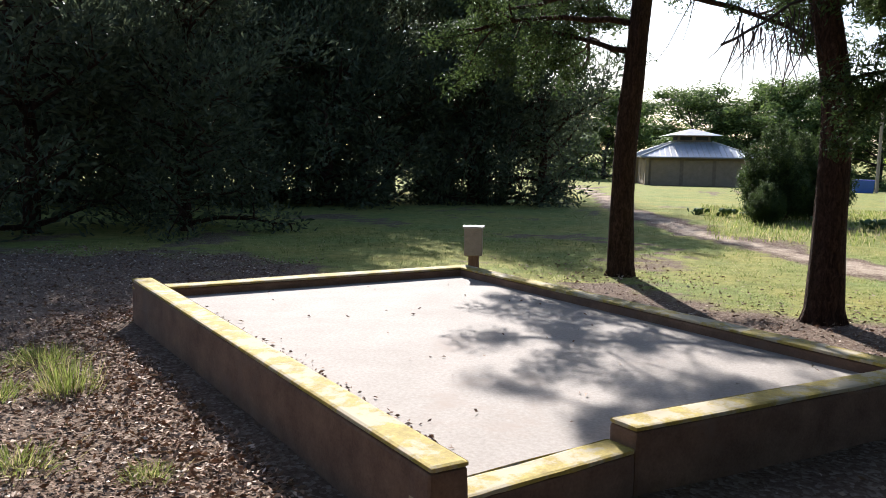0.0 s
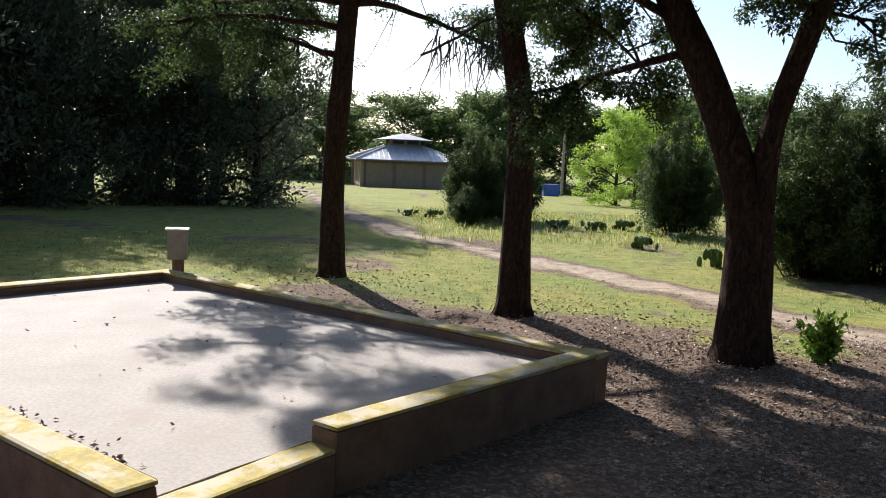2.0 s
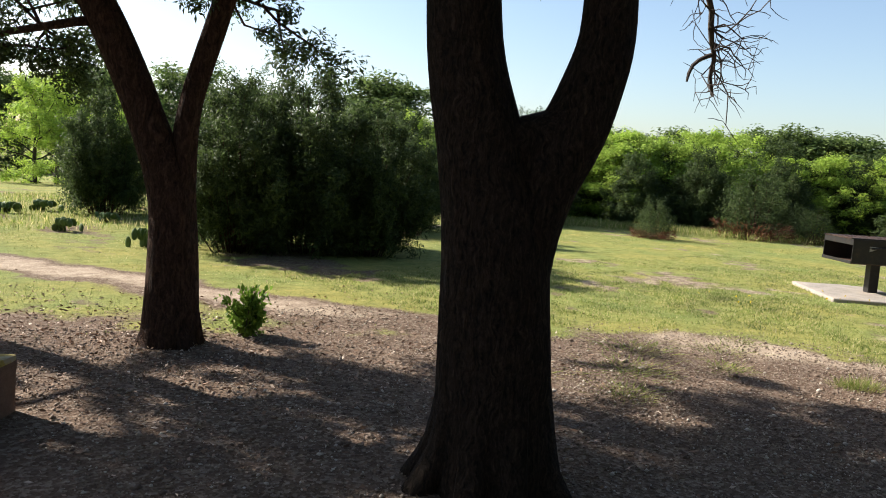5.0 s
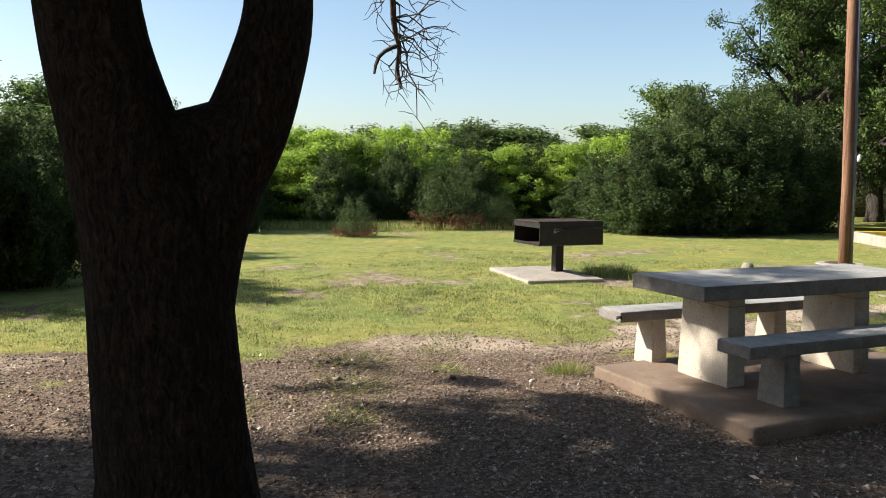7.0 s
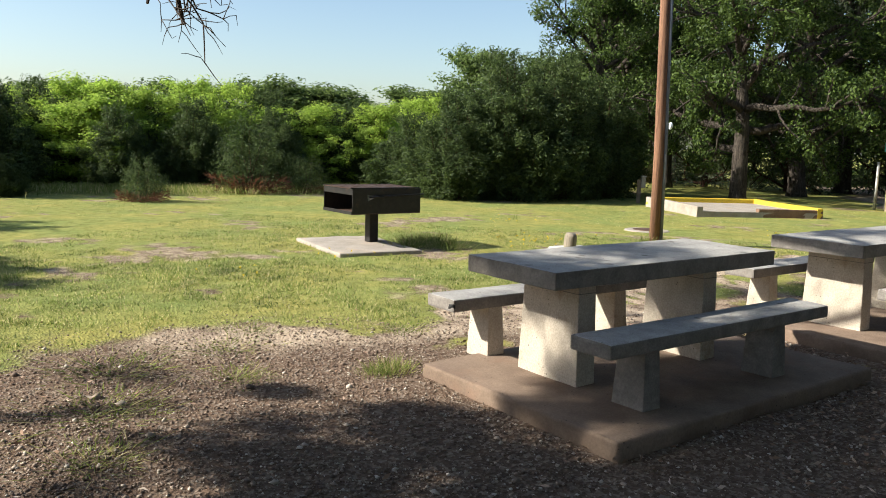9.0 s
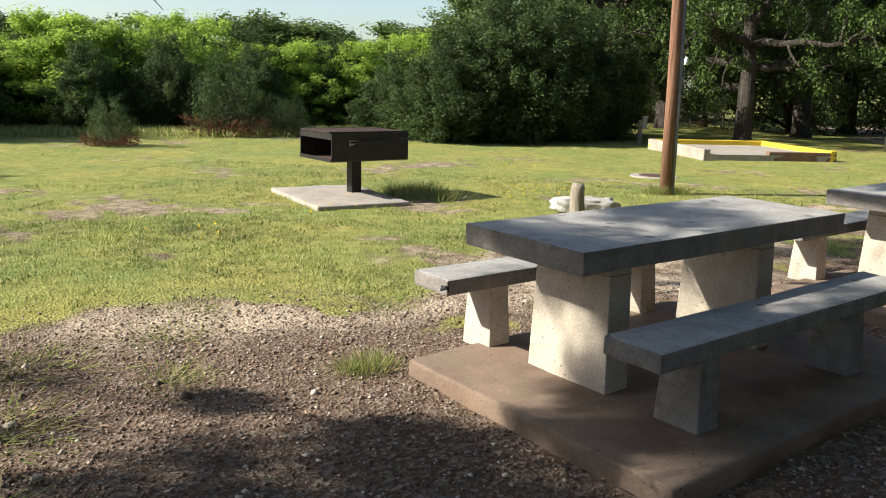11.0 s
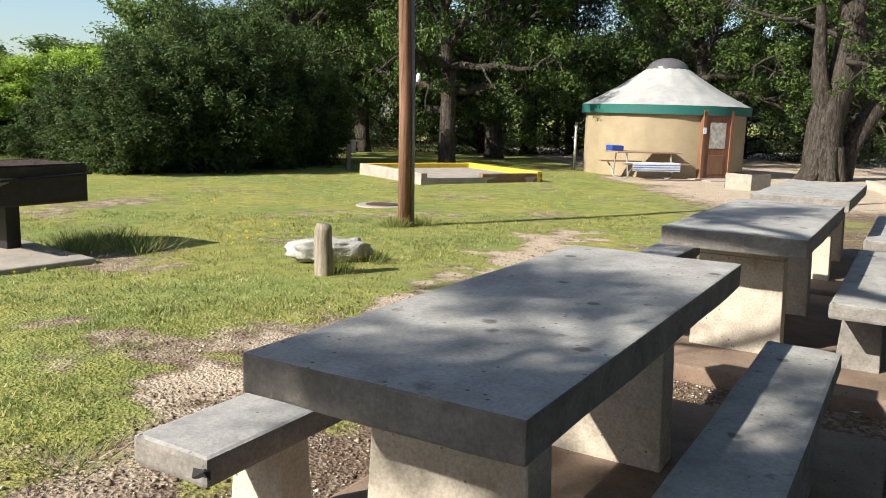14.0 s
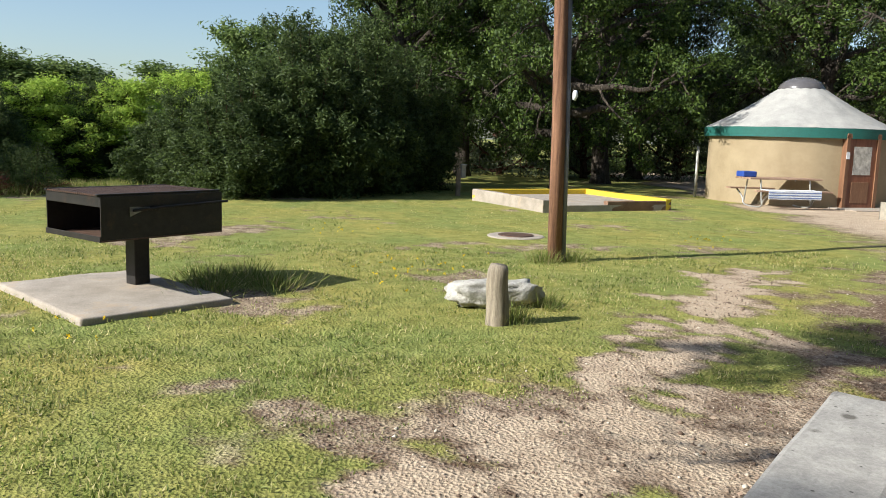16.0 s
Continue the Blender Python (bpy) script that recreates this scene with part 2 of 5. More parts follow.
def ground_mat():
    m, n, l, b = node_mat("ground")
    co = n.new("ShaderNodeTexCoord").outputs["Object"]
    at = n.new("ShaderNodeAttribute")
    at.attribute_name = "cover"
    sep = n.new("ShaderNodeSeparateColor")
    l.new(at.outputs["Color"], sep.inputs[0])
    fine = tex_noise(n, l, co, 42, 6, 0.75)
    mid = tex_noise(n, l, co, 5, 6, 0.7)
    broad = tex_noise(n, l, co, 0.7, 5, 0.6)
    soil = ramp(n, ((0.25, (0.065, 0.038, 0.025)), (0.5, (0.14, 0.092, 0.062)), (0.75, (0.24, 0.175, 0.125))))
    l.new(mixed(n, l, 0.5, fine, mid), soil.inputs[0])
    v = n.new("ShaderNodeTexVoronoi")
    v.inputs["Scale"].default_value = 48
    l.new(co, v.inputs["Vector"])
    peb = ramp(n, ((0.0, (0.09, 0.056, 0.04)), (0.6, (0.185, 0.13, 0.094)), (1.0, (0.38, 0.31, 0.245))))
    sc = n.new("ShaderNodeSeparateColor")
    l.new(v.outputs["Color"], sc.inputs[0])
    l.new(sc.outputs[0], peb.inputs[0])
    gravel = mixed(n, l, 0.55, soil.outputs[0], peb.outputs[0])
    turf = ramp(n, ((0.25, (0.13, 0.09, 0.055)), (0.4, (0.15, 0.165, 0.048)), (0.52, (0.25, 0.262, 0.088)), (0.66, (0.37, 0.35, 0.13)), (0.8, (0.5, 0.43, 0.24))))
    l.new(mixed(n, l, 0.5, fine, mid), turf.inputs[0])
    tb = ramp(n, ((0.35, (0.8, 0.9, 0.8)), (0.65, (1.2, 1.05, 0.9))))
    l.new(broad, tb.inputs[0])
    turf2 = mixed(n, l, 1.0, turf.outputs[0], tb.outputs[0], "MULTIPLY")
    def ragged(value):
        a = n.new("ShaderNodeMath")
        a.operation = "MULTIPLY_ADD"
        l.new(mixed(n, l, 0.5, fine, mid), a.inputs[0])
        a.inputs[1].default_value = 1.6
        l.new(value, a.inputs[2])
        r = ramp(n, ((0.0, (0, 0, 0)), (1.0, (1, 1, 1))))
        sub = n.new("ShaderNodeMapRange")
        sub.inputs["From Min"].default_value, sub.inputs["From Max"].default_value = 1.12, 1.5
        l.new(a.outputs[0], sub.inputs["Value"])
        l.new(sub.outputs[0], r.inputs[0])
        return r.outputs[0]
    col = mixed(n, l, ragged(sep.outputs[0]), gravel, turf2)
    sand = ramp(n, ((0.3, (0.34, 0.25, 0.178)), (0.7, (0.57, 0.465, 0.35))))
    l.new(mixed(n, l, 0.5, fine, mid), sand.inputs[0])
    col = mixed(n, l, ragged(sep.outputs[1]), col, sand.outputs[0])
    l.new(col, b.inputs["Base Color"])
    b.inputs["Roughness"].default_value = 0.95
    b.inputs["Specular IOR Level"].default_value = 0.1
    bumped(n, l, b, mixed(n, l, 0.5, fine, v.outputs["Distance"]), 1.0, 0.024)
    return m


M["ground"] = ground_mat()

# ---- builders ----


def thing(name, at, label, category, group="", kind="", turn=0.0):
    ob = new(name)
    ob.empty_display_size = 0.1
    ob.matrix_world = pose(*at, 0, 0, turn)
    return tagged(ob, label, category, group, kind)


def part(name, bm, material, parent=None, label="", smooth=False):
    me = bpy.data.meshes.new(name)
    bmesh.ops.recalc_face_normals(bm, faces=bm.faces)
    bm.to_mesh(me)
    bm.free()
    me.materials.append(material)
    if smooth:
        me.polygons.foreach_set("use_smooth", [True] * len(me.polygons))
    ob = new(name, me)
    ob.parent = parent
    return tagged(ob, label)


def array_mesh(name, verts, faces, material, parent=None, label="", smooth=False):
    """One mesh from numpy arrays; all faces have the same number of corners."""
    me = bpy.data.meshes.new(name)
    verts, faces = np.asarray(verts, np.float32), np.asarray(faces, np.int32)
    k = faces.shape[1]
    me.vertices.add(len(verts))
    me.vertices.foreach_set("co", verts.ravel())
    me.loops.add(faces.size)
    me.loops.foreach_set("vertex_index", faces.ravel())
    me.polygons.add(len(faces))
    me.polygons.foreach_set("loop_start", np.arange(0, faces.size, k, dtype=np.int32))
    if smooth:
        me.polygons.foreach_set("use_smooth", np.ones(len(faces), bool))
    me.update(calc_edges=True)
    me.materials.append(material)
    ob = new(name, me)
    ob.parent = parent
    return tagged(ob, label)


def box(bm, x0, x1, y0, y1, z0, z1, m=Matrix(), taper=(1, 1)):
    """A box whose top is scaled by taper about its middle."""
    cx, cy = (x0 + x1) / 2, (y0 + y1) / 2
    vs = []
    for z, (sx, sy) in ((z0, (1, 1)), (z1, taper)):
        for x, y in ((x0, y0), (x1, y0), (x1, y1), (x0, y1)):
            vs.append(bm.verts.new(m @ Vector((cx + (x - cx) * sx, cy + (y - cy) * sy, z))))
    a = vs
    for f in ((0, 1, 2, 3), (4, 5, 6, 7), (0, 1, 5, 4), (1, 2, 6, 5), (2, 3, 7, 6), (3, 0, 4, 7)):
        bm.faces.new([a[i] for i in f])
    return bm


def worn(bm, width=0.012, cuts=0, rough=0.0, seg=2, scale=4.0):
    """Round the edges, and make the faces slightly uneven."""
    bmesh.ops.bevel(bm, geom=bm.edges[:], offset=width, segments=seg, affect="EDGES", profile=0.6)
    if cuts:
        long_edges = [e for e in bm.edges if e.calc_length() > 0.15]
        bmesh.ops.subdivide_edges(bm, edges=long_edges, cuts=cuts, use_grid_fill=True)
    if rough:
        bm.normal_update()
        for v in bm.verts:
            v.co += v.normal * rough * noise.noise(v.co * scale) + v.normal * rough * 0.6 * noise.noise(v.co * scale * 5)
    return bm


def tube(bm, pts, radii, seg=10, ridge=0.0, seed=0.0, flare=False):
    """A tapering limb through pts."""
    pts = [Vector(p) for p in pts]
    rings = []
    side = Vector((1, 0, 0))
    for i, p in enumerate(pts):
        d = (pts[min(i + 1, len(pts) - 1)] - pts[max(i - 1, 0)]).normalized()
        side = (side - d * side.dot(d)).normalized()
        up = d.cross(side)
        ring = []
        for k in range(seg):
            a = 2 * math.pi * k / seg
            r = radii[i]
            if ridge:
                r *= 1 + ridge * noise.noise(Vector((math.cos(a) * 1.6, math.sin(a) * 1.6, p.z * 0.7 + seed))) + ridge * 0.5 * noise.noise(Vector((math.cos(a) * 5, math.sin(a) * 5, p.z * 1.3 + seed)))
            ring.append(bm.verts.new(p + (side * math.cos(a) + up * math.sin(a)) * r))
        rings.append(ring)
    for a, b in zip(rings, rings[1:]):
        for k in range(seg):
            bm.faces.new((a[k], a[(k + 1) % seg], b[(k + 1) % seg], b[k]))
    bm.faces.new(rings[0][::-1])
    bm.faces.new(rings[-1])
    return bm


def smooth_line(pts, n):
    """n points of a curve through pts."""
    pts = [Vector(p) for p in pts]
    out = []
    for i in range(n):
        s = i / (n - 1) * (len(pts) - 1)
        k = min(int(s), len(pts) - 2)
        f = s - k
        p0, p1, p2, p3 = pts[max(k - 1, 0)], pts[k], pts[k + 1], pts[min(k + 2, len(pts) - 1)]
        out.append(0.5 * (2 * p1 + (p2 - p0) * f + (2 * p0 - 5 * p1 + 4 * p2 - p3) * f * f + (3 * p1 - p0 - 3 * p2 + p3) * f ** 3))
    return out


def blades(rng, centres, ways, length, width, bend=0.3, spread=0.6):
    """Leaf blades, four corners each: verts and faces. ways: the mean direction of each."""
    n = len(centres)
    d = ways + rng.normal(0, spread, (n, 3))
    d /= np.linalg.norm(d, axis=1, keepdims=True) + 1e-9
    s = np.cross(d, rng.normal(0, 1, (n, 3)))
    s /= np.linalg.norm(s, axis=1, keepdims=True) + 1e-9
    L = length * rng.uniform(0.6, 1.35, (n, 1))
    W = width * rng.uniform(0.6, 1.35, (n, 1))
    up = np.cross(d, s)
    mid = centres + d * L * 0.5 + up * L * bend * rng.uniform(-0.5, 0.5, (n, 1))
    v = np.stack((centres, mid + s * W * 0.5, centres + d * L, mid - s * W * 0.5), 1).reshape(-1, 3)
    return v, np.arange(4 * n).reshape(-1, 4)


def puffs(rng, tips, per, rad, length, width, flat=0.75):
    """Leaves set round each tip like a shell, facing outwards and up: verts and faces."""
    tips = np.asarray(tips, float)
    size = np.repeat(rad * rng.uniform(0.55, 1.4, (len(tips), 1)), per, 0)
    c = np.repeat(tips, per, 0)
    n = len(c)
    way = rng.normal(0, 1, (n, 3))
    way /= np.linalg.norm(way, axis=1, keepdims=True) + 1e-9
    c = c + way * size * np.sqrt(rng.uniform(0.1, 1.1, (n, 1))) * (1, 1, flat)
    face = way + (0, 0, 0.4) + rng.normal(0, 0.45, (n, 3))
    face /= np.linalg.norm(face, axis=1, keepdims=True) + 1e-9
    d = np.cross(face, rng.normal(0, 1, (n, 3)))
    d /= np.linalg.norm(d, axis=1, keepdims=True) + 1e-9
    s = np.cross(face, d)
    L, W = length * rng.uniform(0.6, 1.35, (n, 1)), width * rng.uniform(0.6, 1.35, (n, 1))
    mid = c + d * L * 0.5 + face * L * 0.12
    v = np.stack((c, mid + s * W * 0.5, c + d * L, mid - s * W * 0.5), 1).reshape(-1, 3)
    return v, np.arange(4 * n).reshape(-1, 4)


def gz(x, y):
    """Height of the ground: nearly level, falling gently to the north and east."""
    return -0.0292 * (np.clip(y - 18, 0, 60)) - 0.010 * np.clip(x - 12, 0, 60)


def soft(a, b, x):
    t = np.clip((x - a) / (b - a), 0, 1)
    return t * t * (3 - 2 * t)


def wobble(x, y, s, seed=0.0):
    return np.array([noise.noise(Vector((a * s, b * s, seed))) for a, b in zip(np.ravel(x), np.ravel(y))]).reshape(np.shape(x))


EDGE_X = (-30, -12, -5, -2.5, -1, 0.8, 2.5, 4, 5.8, 6.6, 7.4, 8.2, 9.6, 10.6, 12, 13.3, 14.5, 17, 20, 24, 40)
EDGE_Y = (8, 8.3, 7.6, 7.0, 7.6, 6.4, 6.0, 5.2, 4.0, 3.7, 2.7, 1.6, 0.3, -0.3, -0.9, -2.3, -3.6, -5.6, -6.3, -6.8, -9)
TRACK = ((-9, 60), (-4, 34), (-2.4, 23), (-1.6, 18.8), (-0.1, 14.1), (2.05, 10.3), (3.3, 7.9), (3.8, 6.6), (4.9, 4.9))


BARE_LINE = ((14.0, -2.2), (12.6, -1.3), (11.2, -0.7), (10.2, 0.2), (9.2, 0.6), (8.5, 1.5))


def line_gap(x, y, line):
    """Distance from a line on the ground."""
    best = np.full(np.shape(x), 1e9)
    for (ax, ay), (bx, by) in zip(line, line[1:]):
        dx, dy = bx - ax, by - ay
        t = np.clip(((x - ax) * dx + (y - ay) * dy) / (dx * dx + dy * dy), 0, 1)
        best = np.minimum(best, np.hypot(x - ax - t * dx, y - ay - t * dy))
    return best


def cover(x, y):
    """Grass (1) or bare gravel (0), and how sandy it is."""
    x, y = np.asarray(x, float), np.asarray(y, float)
    w1, w2 = wobble(x, y, 0.55, 3), wobble(x, y, 2.2, 7)
    grass = soft(-0.8, 1.1, y - np.interp(x, EDGE_X, EDGE_Y) + w1 * 0.9 + w2 * 0.7 + 0.9 * soft(8.8, 10, x) * (1 - soft(15, 17, x)))
    tuft = soft(0.0, 0.3, wobble(x, y, 2.6, 31) + 0.3 * w2) * soft(6.4, 7.6, x) * (1 - soft(16, 19, x))
    grass = np.maximum(grass, 0.75 * tuft)
    gap = line_gap(x, y, TRACK) + w2 * 0.25 + w1 * 0.15
    grass = grass * soft(0.25, 0.7, gap)
    sand = (1 - soft(0.1, 0.6, gap)) * soft(4.5, 6, y) * 0.62
    edge = y - np.interp(x, EDGE_X, EDGE_Y)
    sand = np.maximum(sand, 0.75 * (1 - grass) * soft(-2.2, -0.4, edge) * soft(5.5, 7.0, x))
    sand = np.maximum(sand, 0.8 * (1 - grass) * soft(15, 18, x))
    worn_gap = line_gap(x, y, BARE_LINE) + w2 * 0.55 + wobble(x, y, 5.5, 41) * 0.5
    sand = np.maximum(sand, 0.85 * (1 - soft(0.05, 0.55, worn_gap)))
    grass = grass * soft(0.0, 0.6, worn_gap)
    bare = soft(0.12, 0.5, wobble(x, y, 0.6, 11) + 0.5 * wobble(x, y, 3.1, 17))
    sand = np.maximum(sand, 0.45 * bare * soft(8, 9, x))
    grass = grass * (1 - 0.65 * bare) * (1 - 0.85 * (sand > 0.62) * soft(8, 9, x))
    return np.clip(grass, 0, 1), np.clip(sand, 0, 1)


# ---- ground ----


def build_ground():
    def steps(lo, hi, fine, out):
        core = list(np.arange(lo, hi + fine / 2, fine))
        step, a, b = fine, [lo], [hi]
        while b[-1] < out:
            step *= 1.22
            a.append(a[-1] - step)
            b.append(b[-1] + step)
        return np.array(a[:0:-1] + core + b[1:])
    xs, ys = steps(-8, 19, 0.11, 900), steps(-4, 14, 0.11, 900)
    X, Y = np.meshgrid(xs, ys)
    near = (np.hypot(X - 5, Y - 4) < 60)
    Z = gz(X, Y)
    bump = np.zeros_like(Z)
    bump[near] = wobble(X[near], Y[near], 0.5, 1) * 0.025 + wobble(X[near], Y[near], 2.5, 2) * 0.012
    Z = Z + bump - 0.012
    g, s = np.ones_like(Z), np.zeros_like(Z)
    g[near], s[near] = cover(X[near], Y[near])
    nx, ny = len(xs), len(ys)
    idx = np.arange(nx * ny).reshape(ny, nx)
    F = np.stack((idx[:-1, :-1], idx[:-1, 1:], idx[1:, 1:], idx[1:, :-1]), -1).reshape(-1, 4)
    ob = array_mesh("ground", np.stack((X, Y, Z), -1).reshape(-1, 3), F, M["ground"], smooth=True)
    at = ob.data.color_attributes.new("cover", "FLOAT_COLOR", "POINT")
    at.data.foreach_set("color", np.stack((g, s, np.zeros_like(g), np.ones_like(g)), -1).astype(np.float32).ravel())
    tagged(ob, "patchy lawn, reddish gravel and a sandy trodden track", "ground", kind="structure")


build_ground()


def grass_field():
    rng = np.random.default_rng(5)
    pts = []
    for x0, x1, y0, y1, n in ((-9, 6, 5, 13, 75000), (5, 10.5, 0.5, 8, 170000), (9, 16, -4, 8, 190000), (-6, 22, 9, 22, 60000), (15, 27, -7, 12, 60000)):
        p = np.stack((rng.uniform(x0, x1, n), rng.uniform(y0, y1, n)), 1)
        g, s = cover(p[:, 0], p[:, 1])
        pts.append(p[rng.uniform(0, 1, n) < g ** 1.5 * (0.35 + 0.65 * soft(-0.25, 0.3, wobble(p[:, 0], p[:, 1], 1.6, 21)))])
    p = np.concatenate(pts)
    p = p[rng.uniform(0, 1, len(p)) < 0.25 + 0.75 * soft(-0.15, 0.2, wobble(p[:, 0], p[:, 1], 4.5, 61))]
    inside = np.zeros(len(p), bool)
    for cx, cy, hx, hy, ang in KEEP_CLEAR:
        a = radians(ang)
        u = (p[:, 0] - cx) * math.cos(a) + (p[:, 1] - cy) * math.sin(a)
        v = -(p[:, 0] - cx) * math.sin(a) + (p[:, 1] - cy) * math.cos(a)
        inside |= (abs(u) < hx) & (abs(v) < hy)
    p = p[~inside]
    c = np.column_stack((p, gz(p[:, 0], p[:, 1]) - 0.02))
    tall = 0.018 + 0.022 * cover(p[:, 0], p[:, 1])[0][:, None]
    v, f = blades(rng, c, np.tile((0, 0, 1.0), (len(c), 1)), tall, 0.008, 0.6, 0.75)
    tagged(array_mesh("lawn_grass", v, f, M["grass"]), "short patchy green lawn with dry yellow blades", "grass", kind="stuff")


# concrete pads and slabs that stay clear of grass: centre, half sizes, angle
KEEP_CLEAR = [(-1.83, 4.27, 2.45, 1.75, -39), (6.885, -0.065, 1.28, 0.83, -39.5), (9.2, -2.18, 1.28, 0.83, -39.5), (12.22, 3.93, 0.86, 0.6, 43), (23.7, -2.2, 1.7, 1.75, 21)]

# ---- camping pad with a painted kerb wall ----


def wall_run(name, parent, a, b, thick, z0, z1, inward, mat, label=""):
    """A low wall from a to b (outer face); inward: unit normal towards the pad."""
    a, b, n = Vector(a), Vector(b), Vector(inward)
    bm = bmesh.new()
    q = [a, b, b + n * thick, a + n * thick]
    lo = [bm.verts.new((p.x, p.y, z0)) for p in q]
    hi = [bm.verts.new((p.x, p.y, z1)) for p in q]
    bm.faces.new(lo)
    bm.faces.new(hi)
    for i in range(4):
        bm.faces.new((lo[i], lo[(i + 1) % 4], hi[(i + 1) % 4], hi[i]))
    worn(bm, 0.018, 5, 0.008)
    return part(name, bm, mat, parent, label)


def pad_with_walls():
    pad = thing("camping_pad", (0, 0, 0), "raised concrete camping pad with worn yellow painted kerb walls", "concrete pad")
    pad_f, pad_r, pad_l, pad_n = Vector((-2.50, 6.94)), Vector((1.09, 4.03)), Vector((-4.76, 4.66)), Vector((-1.16, 1.66))
    u = (pad_r - pad_f).normalized()
    w = (pad_n - pad_r).normalized()
    def P(p):
        return (p.x, p.y, 0)
    un, wn_ = Vector((u.x, u.y, 0)), Vector((w.x, w.y, 0))
    T, top = 0.16, 0.285
    notch = Vector((-0.50, 2.48))
    for name, a, b, inn, z in (("back_wall", pad_f, pad_r, wn_, top), ("side_wall", pad_l, pad_f, un, top), ("left_wall", pad_l, pad_n, -wn_, 0.35), ("front_wall", pad_r, notch, -un, 0.30)):
        wall_run(name, pad, P(a), P(b), T, -0.1, z - 0.02, inn, M["wall_concrete"])
        wall_run("yellow_cap", pad, P(a), P(b), T + 0.003, z - 0.02, z + 0.004, inn, M["yellow"], "worn yellow painted wall top")
    wall_run("front_sill", pad, P(notch), P(pad_n), T, -0.1, 0.185, -un, M["wall_concrete"], "low open front edge")
    wall_run("sill_cap", pad, P(notch), P(pad_n), T + 0.003, 0.186, 0.207, -un, M["yellow"], "worn yellow painted sill")
    bm = bmesh.new()
    q = [pad_f + (u + w) * 0.1, pad_r + (w - u) * 0.1, pad_n + (-u - w) * 0.12, pad_l + (u - w) * 0.1]
    lo, hi = [bm.verts.new((p.x, p.y, -0.1)) for p in q], [bm.verts.new((p.x, p.y, 0.2)) for p in q]
    bm.faces.new(lo)
    bm.faces.new(hi)
    for i in range(4):
        bm.faces.new((lo[i], lo[(i + 1) % 4], hi[(i + 1) % 4], hi[i]))
    part("slab", bm, M["pad_concrete"], pad, "pale sunlit concrete slab")


pad_with_walls()


def power_box(name, x, y, h, s, label):
    t = thing(name, (x, y, float(gz(x, y))), label, "utility box", turn=12)
    part("post", worn(box(bmesh.new(), -0.055, 0.055, -0.055, 0.055, -0.15, h * 0.85), 0.008), M["post_wood"], t)
    body = part("housing", worn(box(bmesh.new(), -0.11 * s, 0.11 * s, -0.22 * s, -0.057, h * 0.55, h * 0.97), 0.012), M["grey_box"], t, "weathered grey metal housing")
    part("lid", worn(box(bmesh.new(), -0.13 * s, 0.13 * s, -0.25 * s, -0.05, h * 0.97, h), 0.006), M["galv"], body)
    return t


power_box("utility_box", -2.46, 7.14, 0.68, 0.85, "grey metal utility box on a wooden post behind the pad")

# ---- picnic tables of concrete ----


def shaded_sides(ob):
    """Upright faces of a slab take weathered concrete, darkened to hold their shade."""
    ob.data.materials.append(M["shaded_stained_concrete"])
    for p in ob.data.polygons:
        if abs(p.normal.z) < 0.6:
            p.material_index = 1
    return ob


def concrete_table(at, turn, slab_z, seed):
    random.seed(seed)
    t = thing("picnic_table", (at[0], at[1], slab_z), "heavy grey concrete picnic table with two tapered pedestals", "picnic table", "concrete picnic tables", turn=turn)
    shaded_sides(part("tabletop", worn(box(bmesh.new(), -1.08, 1.08, -0.385, 0.385, 0.64, 0.745), 0.009, 5, 0.0045), M["table_concrete"], t, "grey concrete slab top with pitted edges"))
    for sx in (-0.66, 0.55):
        part("pedestal", worn(box(bmesh.new(), sx - 0.08, sx + 0.08, -0.26, 0.26, -0.02, 0.642, taper=(0.92, 0.9)), 0.007, 3, 0.002), M["pedestal"], t, "pale tapered concrete pedestal")
        part("joint", box(bmesh.new(), sx - 0.0755, sx + 0.0755, -0.2395, 0.2395, 0.563, 0.568), M["shaded_stained_concrete"], t, "thin dark formwork seam")
    return t


def concrete_bench(at, turn, slab_z, label, chipped=False):
    t = thing("bench", (at[0], at[1], slab_z), label, "bench", "concrete benches", turn=turn)
    shaded_sides(part("seat", worn(box(bmesh.new(), -1.08, 1.08, -0.145, 0.145, 0.345, 0.43), 0.016, 5, 0.0045), M["table_concrete"], t))
    if chipped:
        bm = worn(box(bmesh.new(), -1.083, -1.05, -0.147, -0.085, 0.36, 0.405), 0.01, 1, 0.014, 1, 30)
        part("chip", bm, M["dark_opening"], t, "dark broken corner")
    for sx in (-0.68, 0.58):
        # shaded benches get darker legs, their shade put into the colour
        part("leg", worn(box(bmesh.new(), sx - 0.075, sx + 0.075, -0.115, 0.115, -0.02, 0.347, taper=(0.82, 0.82)), 0.007, 2, 0.002), M["pedestal"] if "sunlit" in label else M["shaded_stained_concrete"], t)
    return t


TT = -39.5
ux, uy = math.cos(radians(TT)), math.sin(radians(TT))
for i, (cx, cy, hl, hw, sz) in enumerate(((6.885, -0.065, 1.28, 0.83, 0.08), (9.2, -2.18, 1.28, 0.83, 0.08), (11.35, -3.93, 1.28, 0.83, 0.08))):
    sl = worn(box(bmesh.new(), -hl, hl, -hw, hw, -0.12, 0), 0.02, 5, 0.012)
    o = part("table_slab", sl, M["slab_concrete"], None, "", True)
    o.matrix_world = pose(cx, cy, sz, 0, 0, TT)
    tagged(o, "stained concrete slab under a picnic table", "concrete slab", "table slabs")

